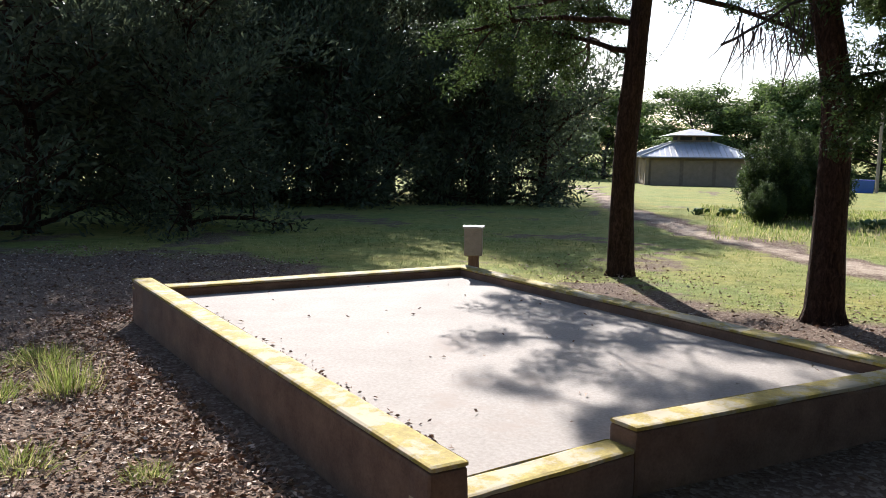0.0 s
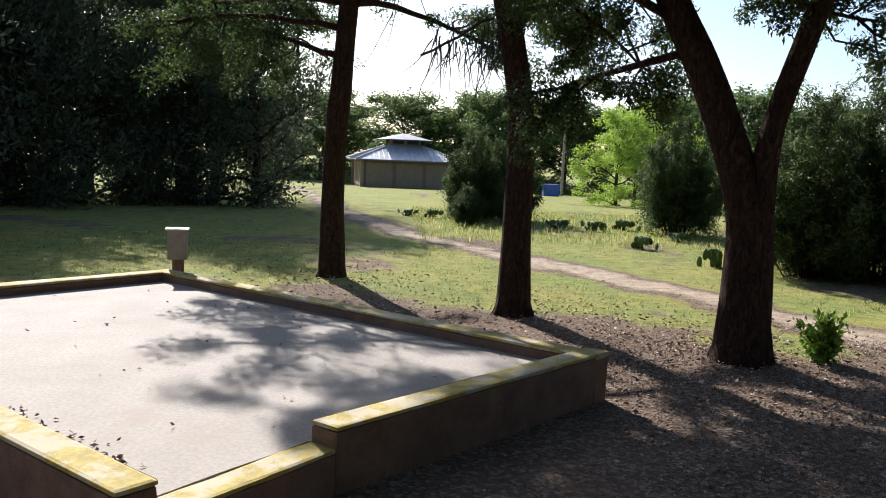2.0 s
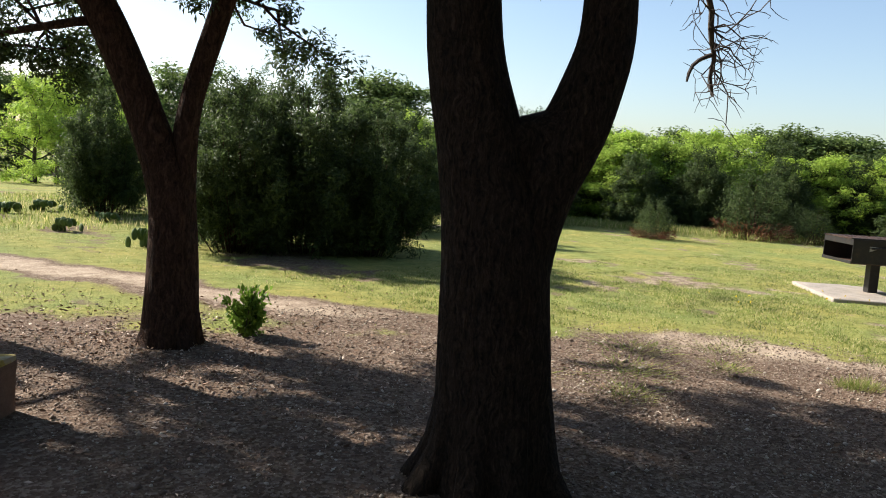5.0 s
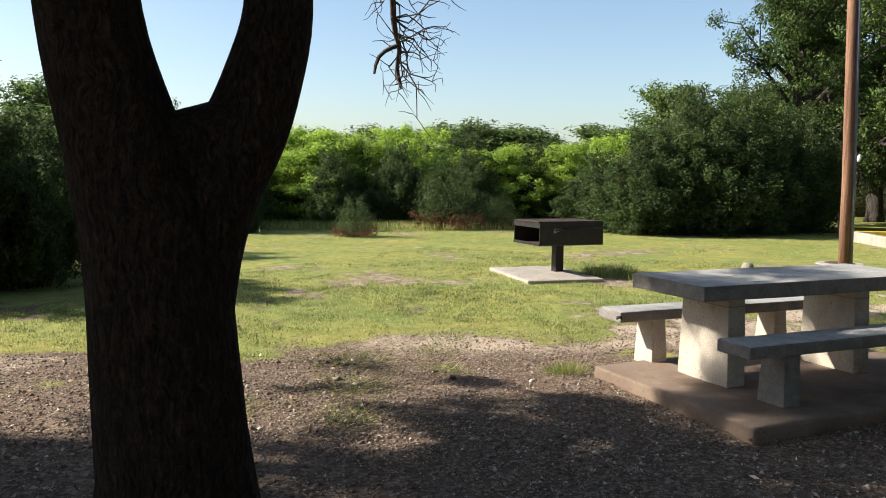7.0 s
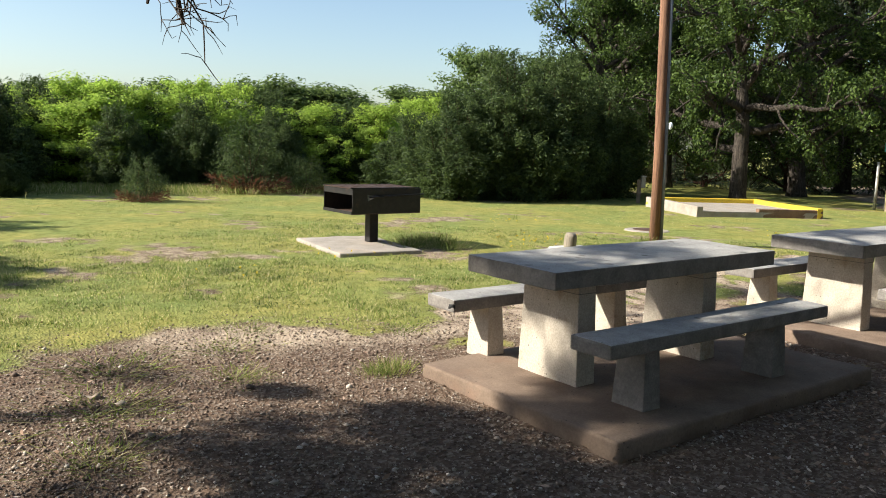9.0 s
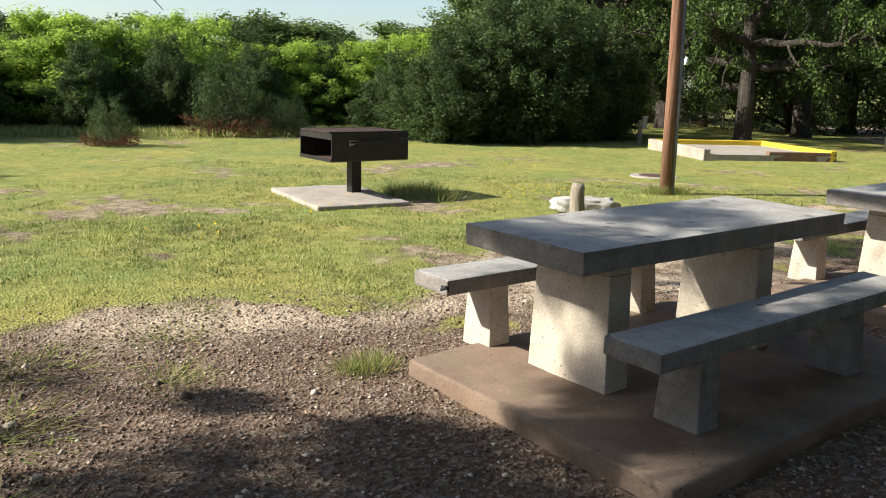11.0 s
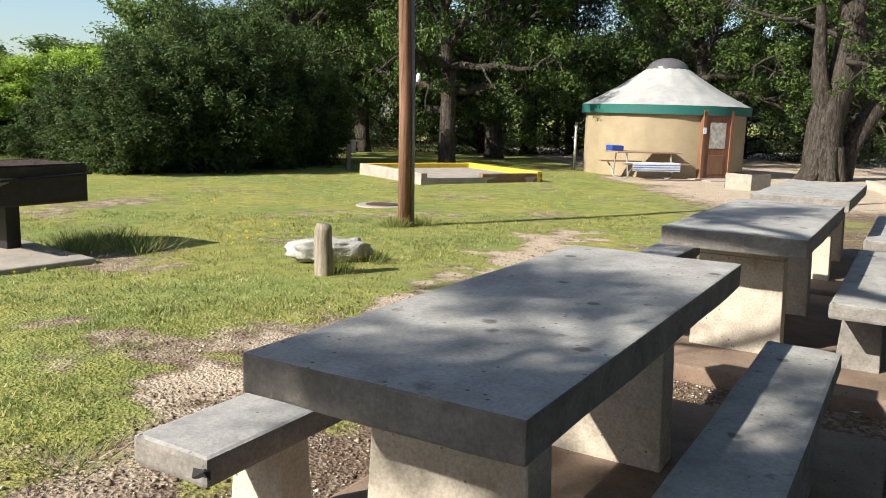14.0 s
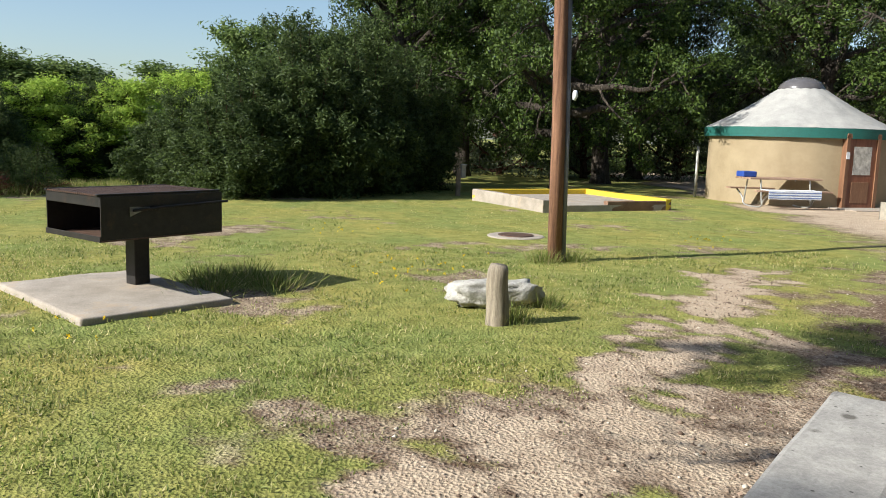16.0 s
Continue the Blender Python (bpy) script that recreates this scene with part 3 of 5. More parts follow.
for k, (cx, cy, sz) in enumerate(((6.95, 0.11, 0.075), (9.28, -2.0, 0.075), (11.4, -3.74, 0.075))):
    concrete_table((cx, cy), TT, sz, 10 + k)
    for s in (-1, 1):
        bx, by = cx - uy * 0.66 * s, cy + ux * 0.66 * s
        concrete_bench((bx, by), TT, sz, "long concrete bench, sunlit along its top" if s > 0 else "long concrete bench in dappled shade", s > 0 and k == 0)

# ---- pedestal grill ----


def grill():
    s = part("grill_slab", worn(box(bmesh.new(), -0.86, 0.86, -0.6, 0.6, -0.1, 0.0), 0.02, 5, 0.012), M["concrete"], None, "", True)
    s.matrix_world = pose(12.22, 3.93, 0.03, 0, 0, 43)
    tagged(s, "pale square concrete slab under the grill", "concrete slab")
    g = thing("grill", (12.56, 3.83, 0.025), "black steel pedestal park grill with a grate", "grill", turn=-40.5)
    part("post", worn(box(bmesh.new(), -0.07, 0.07, -0.07, 0.07, -0.05, 0.46), 0.006), M["black_iron"], g)
    W, D, H0, H1, th = 0.56, 0.42, 0.445, 0.8, 0.012
    part("firebox_floor", worn(box(bmesh.new(), -W, W, -D, D, H0, H0 + th), 0.002), M["rust_iron"], g, "ash-stained firebox floor")
    for y0 in (-D, D - th):
        part("side_plate", worn(box(bmesh.new(), -W, W, y0, y0 + th, H0 + 0.0125, H1 - 0.002), 0.003), M["black_iron"], g)
    part("back_plate", worn(box(bmesh.new(), W - th, W, -D + th, D - th, H0 + 0.0125, H1 - 0.03), 0.003), M["black_iron"], g)
    part("front_rail", worn(box(bmesh.new(), -W, -W + 0.03, -D + th, D - th, H1 - 0.085, H1 - 0.005), 0.003), M["black_iron"], g)
    part("lip", worn(box(bmesh.new(), -W - 0.012, -W - 0.001, -D, D, H0, H0 + 0.045), 0.003), M["black_iron"], g)
    grate = part("grate", worn(box(bmesh.new(), -W - 0.02, W - 0.01, -D + 0.014, -D + 0.04, H1 - 0.002, H1 + 0.016), 0.003), M["black_iron"], g, "dark bar grate")
    part("side_bar", worn(box(bmesh.new(), -W - 0.02, W - 0.01, D - 0.04, D - 0.014, H1 - 0.002, H1 + 0.016), 0.003), M["black_iron"], grate)
    for i in range(26):
        y = -D + 0.06 + i * (2 * D - 0.12) / 25
        part("bar", box(bmesh.new(), -W - 0.015, W - 0.015, y - 0.009, y + 0.009, H1, H1 + 0.012), M["rust_iron"], grate)
    bm = tube(bmesh.new(), [(-0.3, -D - 0.02, H1 - 0.12), (0.0, -D - 0.05, H1 - 0.1), (W + 0.02, -D - 0.05, H1 - 0.08)], [0.012] * 3, 8)
    part("handle", bm, M["black_iron"], g)
    bm = bmesh.new()
    vs = [bm.verts.new(p) for p in ((-0.32, -D - 0.004, H1 - 0.17), (-0.14, -D - 0.004, H1 - 0.1), (-0.32, -D - 0.004, H1 - 0.09))]
    bm.faces.new(vs)
    bmesh.ops.solidify(bm, geom=bm.faces[:], thickness=0.003)
    part("bracket", bm, M["bare_steel"], g, "bare shiny steel bracket")


grill()

# ---- post, stone, pole ----


def post_and_stone():
    t = thing("wooden_stake", (11.4, 0.86, 0), "short weathered grey wooden stake in the lawn", "post")
    bm = tube(bmesh.new(), smooth_line([(0, 0, -0.1), (0.005, 0, 0.15), (0.0, 0.01, 0.3), (-0.005, 0, 0.44)], 9), [0.085, 0.083, 0.08, 0.08, 0.078, 0.078, 0.076, 0.074, 0.06], 14, 0.12)
    part("stake", bm, M["grey_wood"], t, "", True)
    bm = bmesh.new()
    bmesh.ops.create_icosphere(bm, subdivisions=4, radius=1)
    for v in bm.verts:
        c = v.co.copy()
        c = Vector([math.copysign(abs(a) ** 0.6, a) for a in c])
        v.co = Vector((c.x * 0.38, c.y * 0.13, c.z * 0.105)) * (1 + 0.22 * noise.noise(c * 2.3) + 0.1 * noise.noise(c * 7))
    o = part("rock", bm, M["white_stone"], None, "", True)
    o.matrix_world = pose(12.05, 0.8, 0.1, 0, 0, -78)
    tagged(o, "long whitish limestone rock lying behind the stake", "rock")


post_and_stone()


def utility_pole():
    t = thing("utility_pole", (14.72, -0.2, -0.02), "tall brown wooden utility pole with a steel conduit", "utility pole")
    part("pole", tube(bmesh.new(), [(0, 0, -0.3), (0.03, 0.02, 1.5), (0.06, 0.055, 3), (0.16, 0.15, 7)], [0.083, 0.08, 0.077, 0.07], 16, 0.03), M["pole_wood"], t, "", True)
    part("conduit", tube(bmesh.new(), [(-0.01, -0.1, -0.1), (0.02, -0.078, 1.5), (0.05, -0.038, 3), (0.15, 0.055, 6.8)], [0.027] * 4, 10), M["roof_trim"], t, "dark grey steel conduit", True)
    part("insulator", tube(bmesh.new(), [(-0.06, -0.12, 1.82), (-0.06, -0.13, 1.86), (-0.06, -0.13, 1.9), (-0.06, -0.13, 1.93)], [0.018, 0.03, 0.03, 0.016], 10), M["towel"], t, "small white insulator", True)


utility_pole()

# ---- yurt ----


def yurt():
    R, H = 2.32, 1.88
    cx, cy = 27.6, -9.35
    base = float(gz(cx, cy))
    t = thing("yurt", (cx, cy, base), "round tan canvas yurt with a pale roof and green band", "yurt")
    N = 64
    bm = bmesh.new()
    lo, hi = [], []
    for k in range(N):
        a = 2 * math.pi * k / N
        r = R * (1 + 0.004 * math.sin(a * 18))
        lo.append(bm.verts.new((r * math.cos(a), r * math.sin(a), -0.1)))
        hi.append(bm.verts.new((r * math.cos(a), r * math.sin(a), H)))
    for k in range(N):
        bm.faces.new((lo[k], lo[(k + 1) % N], hi[(k + 1) % N], hi[k]))
    part("wall", bm, M["canvas"], t, "tan canvas wall", True)
    def cone(name, r0, z0, r1, z1, mat, label, rings=8, sag=0.04, flute=0.0):
        bm = bmesh.new()
        rr = []
        for i in range(rings + 1):
            f = i / rings
            row = []
            for k in range(N):
                a = 2 * math.pi * k / N
                r = r0 + (r1 - r0) * f
                row.append(bm.verts.new((r * math.cos(a), r * math.sin(a), z0 + (z1 - z0) * f - sag * math.sin(math.pi * f) + flute * math.sin(a * 16))))
            rr.append(row)
        for p, q in zip(rr, rr[1:]):
            for k in range(N):
                bm.faces.new((p[k], p[(k + 1) % N], q[(k + 1) % N], q[k]))
        return part(name, bm, mat, t, label, True)
    cone("roof", R + 0.12, H + 0.12, 0.6, 3.08, M["roof_canvas"], "pale canvas roof", 8, 0.05, 0.008)
    cone("valance", R + 0.13, H - 0.13, R + 0.14, H + 0.12, M["green_band"], "dark green valance", 2, 0.0)
    bm = bmesh.new()
    bmesh.ops.create_uvsphere(bm, u_segments=32, v_segments=12, radius=0.62)
    for v in bm.verts:
        v.co.z = max(v.co.z, -0.05) * 0.62 + 3.03
    part("skylight", bm, M["dome"], t, "dark skylight dome", True)
    ang = math.atan2(1.2 + 0.2, -22 + 0.0) + radians(17)
    m = pose(0, 0, 0, 0, 0, math.degrees(ang))
    door = part("door", worn(box(bmesh.new(), R - 0.12, R + 0.07, -0.42, 0.42, 0.0, 1.76, m), 0.01), M["door_wood"], t, "reddish brown wooden door")
    for y0, y1, z0, z1 in ((-0.52, -0.42, 0.0, 1.84), (0.42, 0.52, 0.0, 1.84), (-0.52, 0.52, 1.76, 1.88)):
        part("door_frame", worn(box(bmesh.new(), R - 0.12, R + 0.1, y0, y1, z0, z1, m), 0.006), M["trim_wood"], t)
    part("window", box(bmesh.new(), R + 0.055, R + 0.08, -0.27, 0.27, 0.86, 1.56, m), M["pane"], door, "window with pale lace curtain")
    part("panel", worn(box(bmesh.new(), R + 0.05, R + 0.082, -0.27, 0.27, 0.15, 0.68, m), 0.01), M["trim_wood"], door)
    part("notice", box(bmesh.new(), R + 0.102, R + 0.11, -0.52, -0.42, 1.25, 1.42, m), M["towel"], t, "white paper notice")
    part("deck", worn(box(bmesh.new(), R - 0.05, R + 0.9, -0.8, 0.8, -0.1, 0.04, m), 0.01), M["concrete"], t, "low step before the door")


yurt()
# ---- trees ----


def leaf_mesh(rng, tips, per, radius, length, width, mat, parent, up=0.5, out=0.5, middle=(0, 0, 0), name="crown", label="", flat=1.0, spread=0.6):
    tips = np.asarray(tips, float)
    c = np.repeat(tips, per, 0)
    off = rng.normal(0, radius, c.shape) * (1, 1, flat)
    c = c + off
    w = np.tile((0, 0, up), (len(c), 1)) + out * off / (radius + 1e-6)
    away = c - np.asarray(middle)
    w = w + out * away / (np.linalg.norm(away, axis=1, keepdims=True) + 1e-6)
    v, f = blades(rng, c, w, length, width, 0.4, spread)
    return array_mesh(name, v, f, mat, parent, label)


def branch(rng, start, way, length, bend, n=6):
    """A crooked branch as a list of points."""
    p, d, out = np.array(start, float), np.array(way, float), []
    d /= np.linalg.norm(d)
    for i in range(n + 1):
        out.append(p.copy())
        d = d + rng.normal(0, bend, 3)
        d /= np.linalg.norm(d)
        p = p + d * length / n
    return out


def crown_from(rng, bm, limbs, subs, sub_len, droop=0.0, thin=0.35, ends=2, each=None):
    """Adds side branches to limbs [(points, radius)]; returns the places for leaves."""
    tips = []
    for pts, r in limbs:
        n = len(pts)
        tube(bm, pts, [r * (1 - 0.75 * i / (n - 1)) for i in range(n)], 7, 0.1, r * 50)
        if each:
            made = part("limb", bm, each[0], each[1], "", True)
            bm = bmesh.new()
        d0 = np.asarray(pts[-1]) - np.asarray(pts[0])
        L = np.linalg.norm(d0)
        for k in range(subs):
            f = rng.uniform(0.3, 1.0)
            i = min(int(f * (n - 1)), n - 2)
            s = np.asarray(pts[i]) + (np.asarray(pts[i + 1]) - np.asarray(pts[i])) * (f * (n - 1) - i)
            w = d0 / L * 0.6 + rng.normal(0, 0.6, 3)
            w[2] -= droop
            b = branch(rng, s, w, sub_len * rng.uniform(0.5, 1.3), 0.25, 5)
            tube(bm, b, [r * thin * (1 - 0.8 * j / 5) for j in range(6)], 5)
            if each:
                part("side_branch", bm, each[0], made, "", True)
                bm = bmesh.new()
            tips += [np.array(q) for q in b[-ends:]]
        tips += [np.asarray(p) for p in pts[n // 2::2]]
    return tips


def make_tree(name, seed, H, bare, r0, spread, limbs, subs, per, rad, leaf, mats, label, category, shape="dome", group="", lean=(0, 0), up=0.5, apart=False, spiky=0.6, puffy=False):
    """A whole tree at the origin: trunk, limbs and crown."""
    rng = np.random.default_rng(seed)
    t = thing(name, (0, 0, 0), label, category, group)
    bm = bmesh.new()
    axis = smooth_line([(0, 0, -0.2), (rng.normal(0, .1), rng.normal(0, .1), H * 0.3), (lean[0] * .5 + rng.normal(0, .2), lean[1] * .5 + rng.normal(0, .2), H * 0.6), (lean[0], lean[1], H * 0.93)], 14)
    tube(bm, axis, [r0 * (1.3 if i == 0 else 1) * (1 - 0.85 * i / 13) for i in range(14)], 12, 0.15, seed)
    ls = []
    for k in range(limbs):
        f = bare + (0.97 - bare) * (k + rng.uniform(0, 1)) / limbs
        q = axis[min(int(f / 0.93 * 13), 13)]
        a = k * 2.4 + rng.uniform(-0.5, 0.5)
        g = (f - bare) / (1 - bare)
        if shape == "cone":
            L, rise = spread * (1.05 - g) * rng.uniform(0.7, 1.15), 0.35 + 0.9 * g
        else:
            L, rise = spread * (math.sqrt(max(0.05, 1 - (g * 1.1 - 0.25) ** 2))) * rng.uniform(0.65, 1.1), 0.25 + 1.0 * g
        ls.append((branch(rng, q, (math.cos(a), math.sin(a), rise), L, 0.16, 6), r0 * (0.45 - 0.25 * g)))
    if apart:
        part("trunk", bm, mats[0], t, "", True)
        tips = crown_from(rng, bmesh.new(), ls, subs, spread * 0.38, each=(mats[0], t))
    else:
        tips = crown_from(rng, bm, ls, subs, spread * 0.38)
        part("trunk", bm, mats[0], t, "", True)
    if puffy:
        v, f = puffs(rng, tips, per, rad, leaf[0], leaf[1])
        array_mesh("crown", v, f, mats[1], t)
    else:
        leaf_mesh(rng, tips, per, rad, leaf[0], leaf[1], mats[1], t, up, 0.5, (0, 0, H * 0.5), spread=spiky)
    return t


def plume_tree(name, seed, H, R, stems, sprays, per, leaf, mats, label, category, group="", bare=0.2, spray=0.45, skirt=0.45):
    """A many-stemmed juniper: stems fan out from the foot, each feathered with upswept sprays."""
    rng = np.random.default_rng(seed)
    t = thing(name, (0, 0, 0), label, category, group)
    bm = bmesh.new()
    tips = []
    for k in range(stems):
        a, f = k * 2.4 + rng.uniform(-0.3, 0.3), (k + 0.5) / stems
        out = R * f ** 0.6 * rng.uniform(0.75, 1.1)
        h = H * (1 - (1 - skirt) * f ** 1.4) * rng.uniform(0.68, 1.1)
        ca, sa = math.cos(a), math.sin(a)
        line = smooth_line([(0.3 * out * ca, 0.3 * out * sa, -0.1), (out * 0.6 * ca, out * 0.6 * sa, h * 0.3), (out * 0.87 * ca + rng.normal(0, 0.06), out * 0.87 * sa + rng.normal(0, 0.06), h * 0.63), (out * 1.08 * ca, out * 1.08 * sa, h)], 9)
        r = 0.007 * H * (1.2 - 0.6 * f)
        tube(bm, line, [r * (1 - 0.85 * i / 8) for i in range(9)], 5)
        for j in range(sprays):
            q = rng.uniform(bare, 1.0)
            i = min(int(q * 8), 7)
            p = np.array(line[i].lerp(line[i + 1], q * 8 - i))
            d = np.array((ca, sa, 0)) * 0.95 * (1 - q * 0.6) + (0, 0, 0.15 + 0.8 * q * q) + rng.normal(0, 0.5, 3)
            d /= np.linalg.norm(d)
            L = spray * (1.2 - 0.65 * q) * rng.uniform(0.6, 1.2)
            tips += [p + d * L * g for g in (0.3, 0.65, 1.0)]
    part("trunk", bm, mats[0], t, "", True)
    v, f = puffs(rng, tips, per // 3, spray * 0.23, leaf[0], leaf[1], 1.25)
    array_mesh("crown", v, f, mats[1], t)
    return t


def copies(ob, rows):
    """The first row for the thing itself, the rest for copies: x, y, turn, width scale, height scale."""
    x, y, a, s, h = rows[0]
    made = [ob]
    for x1, y1, a1, s1, h1 in rows[1:]:
        c = copy_thing(ob, pose(x1, y1, float(gz(x1, y1)) - 0.02, 0, 0, a1))
        c.scale = (s1, s1, h1)
        made.append(c)
    ob.matrix_basis = pose(x, y, float(gz(x, y)) - 0.02, 0, 0, a)
    ob.scale = (s, s, h)
    return made


def custom_tree(name, at, seed, stems, limbs, subs, sub_len, per, rad, leaf, mats, label, category, droop=0.0, roots=True, ridge=0.12):
    """A tree with a given trunk: stems are (points, radii); limbs are (start, direction, length, radius)."""
    rng = np.random.default_rng(seed)
    t = thing(name, (at[0], at[1], float(gz(at[0], at[1]))), label, category)
    bm = bmesh.new()
    for i, (pts, rr) in enumerate(stems):
        line = smooth_line(pts, 40)
        tube(bm, line, list(np.interp(np.linspace(0, 1, 40), np.linspace(0, 1, len(rr)), rr)), 22, ridge, seed + i * 3.1)
    if roots:
        r = stems[0][1][0]
        for k in range(9):
            a = k * 0.7 + rng.uniform(-0.2, 0.2)
            e = rng.uniform(0.9, 1.15)
            tube(bm, smooth_line([(math.cos(a) * r * 0.5, math.sin(a) * r * 0.5, r * 1.5), (math.cos(a) * r * 0.72, math.sin(a) * r * 0.72, r * 0.5), (math.cos(a) * r * e, math.sin(a) * r * e, -0.05)], 7), list(np.linspace(r * 0.3, r * 0.2, 7)), 9, 0.15, k)
    part("trunk", bm, mats[0], t, "", True)
    ls = [(branch(rng, s, w, L, 0.14, 8), r) for s, w, L, r in limbs]
    tips = crown_from(rng, bmesh.new(), ls, subs, sub_len, droop, 0.35, 3, (mats[0], t))
    v, f = puffs(rng, tips, per, rad, leaf[0], leaf[1], 0.8)
    array_mesh("crown", v, f, mats[1], t)
    return t


JM = (M["juniper_bark"], M["juniper_leaf"])


def ring_limbs(rng, n, z0, z1, L0, L1, rise, r, centre=(0, 0), bias=None):
    out = []
    for k in range(n):
        a = k * 2.4 + rng.uniform(-0.4, 0.4)
        z = z0 + (z1 - z0) * k / max(1, n - 1)
        L = rng.uniform(L0, L1)
        if bias:
            L *= 1 + bias[2] * (math.cos(a) * bias[0] + math.sin(a) * bias[1])
        out.append(((centre[0], centre[1], z), (math.cos(a), math.sin(a), rise * rng.uniform(0.3, 1.4)), L, r))
    return out


rg = np.random.default_rng(77)
JL = (0.055, 0.019)
custom_tree("juniper_tree", (-1.07, 8.72), 31, [([(0, 0, -0.1), (-0.02, 0.02, 0.8), (0.0, 0, 1.6), (0.05, 0, 2.3), (0.13, 0.03, 3.4), (0.3, 0.1, 5.2), (0.4, 0.1, 6.6)], [0.17, 0.135, 0.125, 0.12, 0.11, 0.08, 0.03])],
            ring_limbs(rg, 13, 3.2, 6.2, 1.3, 2.3, 0.25, 0.045, (0.2, 0)) + [((0.02, 0, z), (-1, dy, 0.15), L, 0.04) for z, dy, L in ((2.6, 0.3, 1.9), (2.9, -0.25, 2.1), (3.2, 0.1, 2.5), (3.5, 0.6, 2.4), (3.8, -0.4, 2.2), (4.2, 0.2, 2.4))], 8, 0.75, 165, 0.18, JL, JM, "tall juniper with a straight shaggy reddish trunk", "tree", 0.25)
custom_tree("juniper_tree", (0.86, 6.78), 32, [([(0, 0, -0.1), (-0.01, 0, 0.7), (-0.01, 0, 1.5), (-0.03, 0.02, 2.0), (-0.14, 0, 2.6), (-0.27, 0, 3.2), (-0.35, 0.1, 4.5), (-0.3, 0.1, 6.2)], [0.18, 0.135, 0.125, 0.12, 0.115, 0.1, 0.08, 0.03])],
            ring_limbs(rg, 20, 3.75, 6.3, 1.5, 2.5, 0.15, 0.04, (-0.32, 0), (0.8, 0.6, 0.3)) + [((-0.2, 0, 2.95), (1, 0.1, 0.14), 1.6, 0.035), ((-0.24, 0, 3.1), (0.9, -0.3, 0.14), 1.7, 0.035), ((-0.28, 0, 3.3), (0.8, 0.5, 0.1), 1.8, 0.035), ((-0.24, 0, 3.1), (0.7, 0.7, 0.1), 1.6, 0.035)], 8, 0.75, 165, 0.18, JL, JM, "juniper with a dark crooked trunk and drooping foliage", "tree", 0.12)
custom_tree("juniper_tree", (2.47, 5.2), 33, [([(-0.03, 0.0, -0.1), (-0.02, 0, 0.5), (-0.04, 0, 1.1), (-0.21, 0.09, 1.7), (-0.45, 0.18, 2.3), (-0.72, 0.3, 2.9), (-1.1, 0.4, 4.0), (-1.2, 0.4, 5.5)], [0.23, 0.18, 0.16, 0.135, 0.125, 0.12, 0.09, 0.04]),
                                              ([(0.07, -0.03, -0.1), (0.05, -0.03, 0.6), (0.03, -0.03, 1.2), (0.06, -0.06, 1.8), (0.24, -0.12, 2.5), (0.4, -0.2, 3.2), (0.7, -0.2, 5.0)], [0.15, 0.13, 0.105, 0.085, 0.08, 0.075, 0.04])],
            ring_limbs(rg, 11, 3.0, 5.4, 1.5, 2.6, 0.15, 0.04, (-0.7, 0.3)) + ring_limbs(rg, 20, 3.15, 6.0, 1.1, 1.8, 0.2, 0.04, (0.3, 0.0), (-0.5, 0.85, 0.4)) + [((-0.45, 0.2, 2.35), (-0.95, 0.3, 0.2), 1.5, 0.04), ((-0.6, 0.25, 2.6), (-1, 0, 0.2), 1.7, 0.04), ((-0.7, 0.3, 2.85), (-0.6, 0.8, 0.12), 1.6, 0.035), ((-0.72, 0.3, 2.9), (-0.5, -0.5, 0.3), 1.4, 0.035), ((0.55, -0.2, 4.3), (0.35, 1, 0.12), 2.6, 0.04), ((0.6, -0.2, 4.5), (0.8, 0.8, 0.12), 2.4, 0.04), ((0.65, -0.2, 4.8), (0.1, 1, 0.12), 2.8, 0.04), ((0.6, -0.2, 4.6), (1, 0.4, 0.12), 2.2, 0.04)], 8, 0.75, 165, 0.18, JL, JM, "forked juniper with reddish bark and two leaning stems", "tree", 0.12)
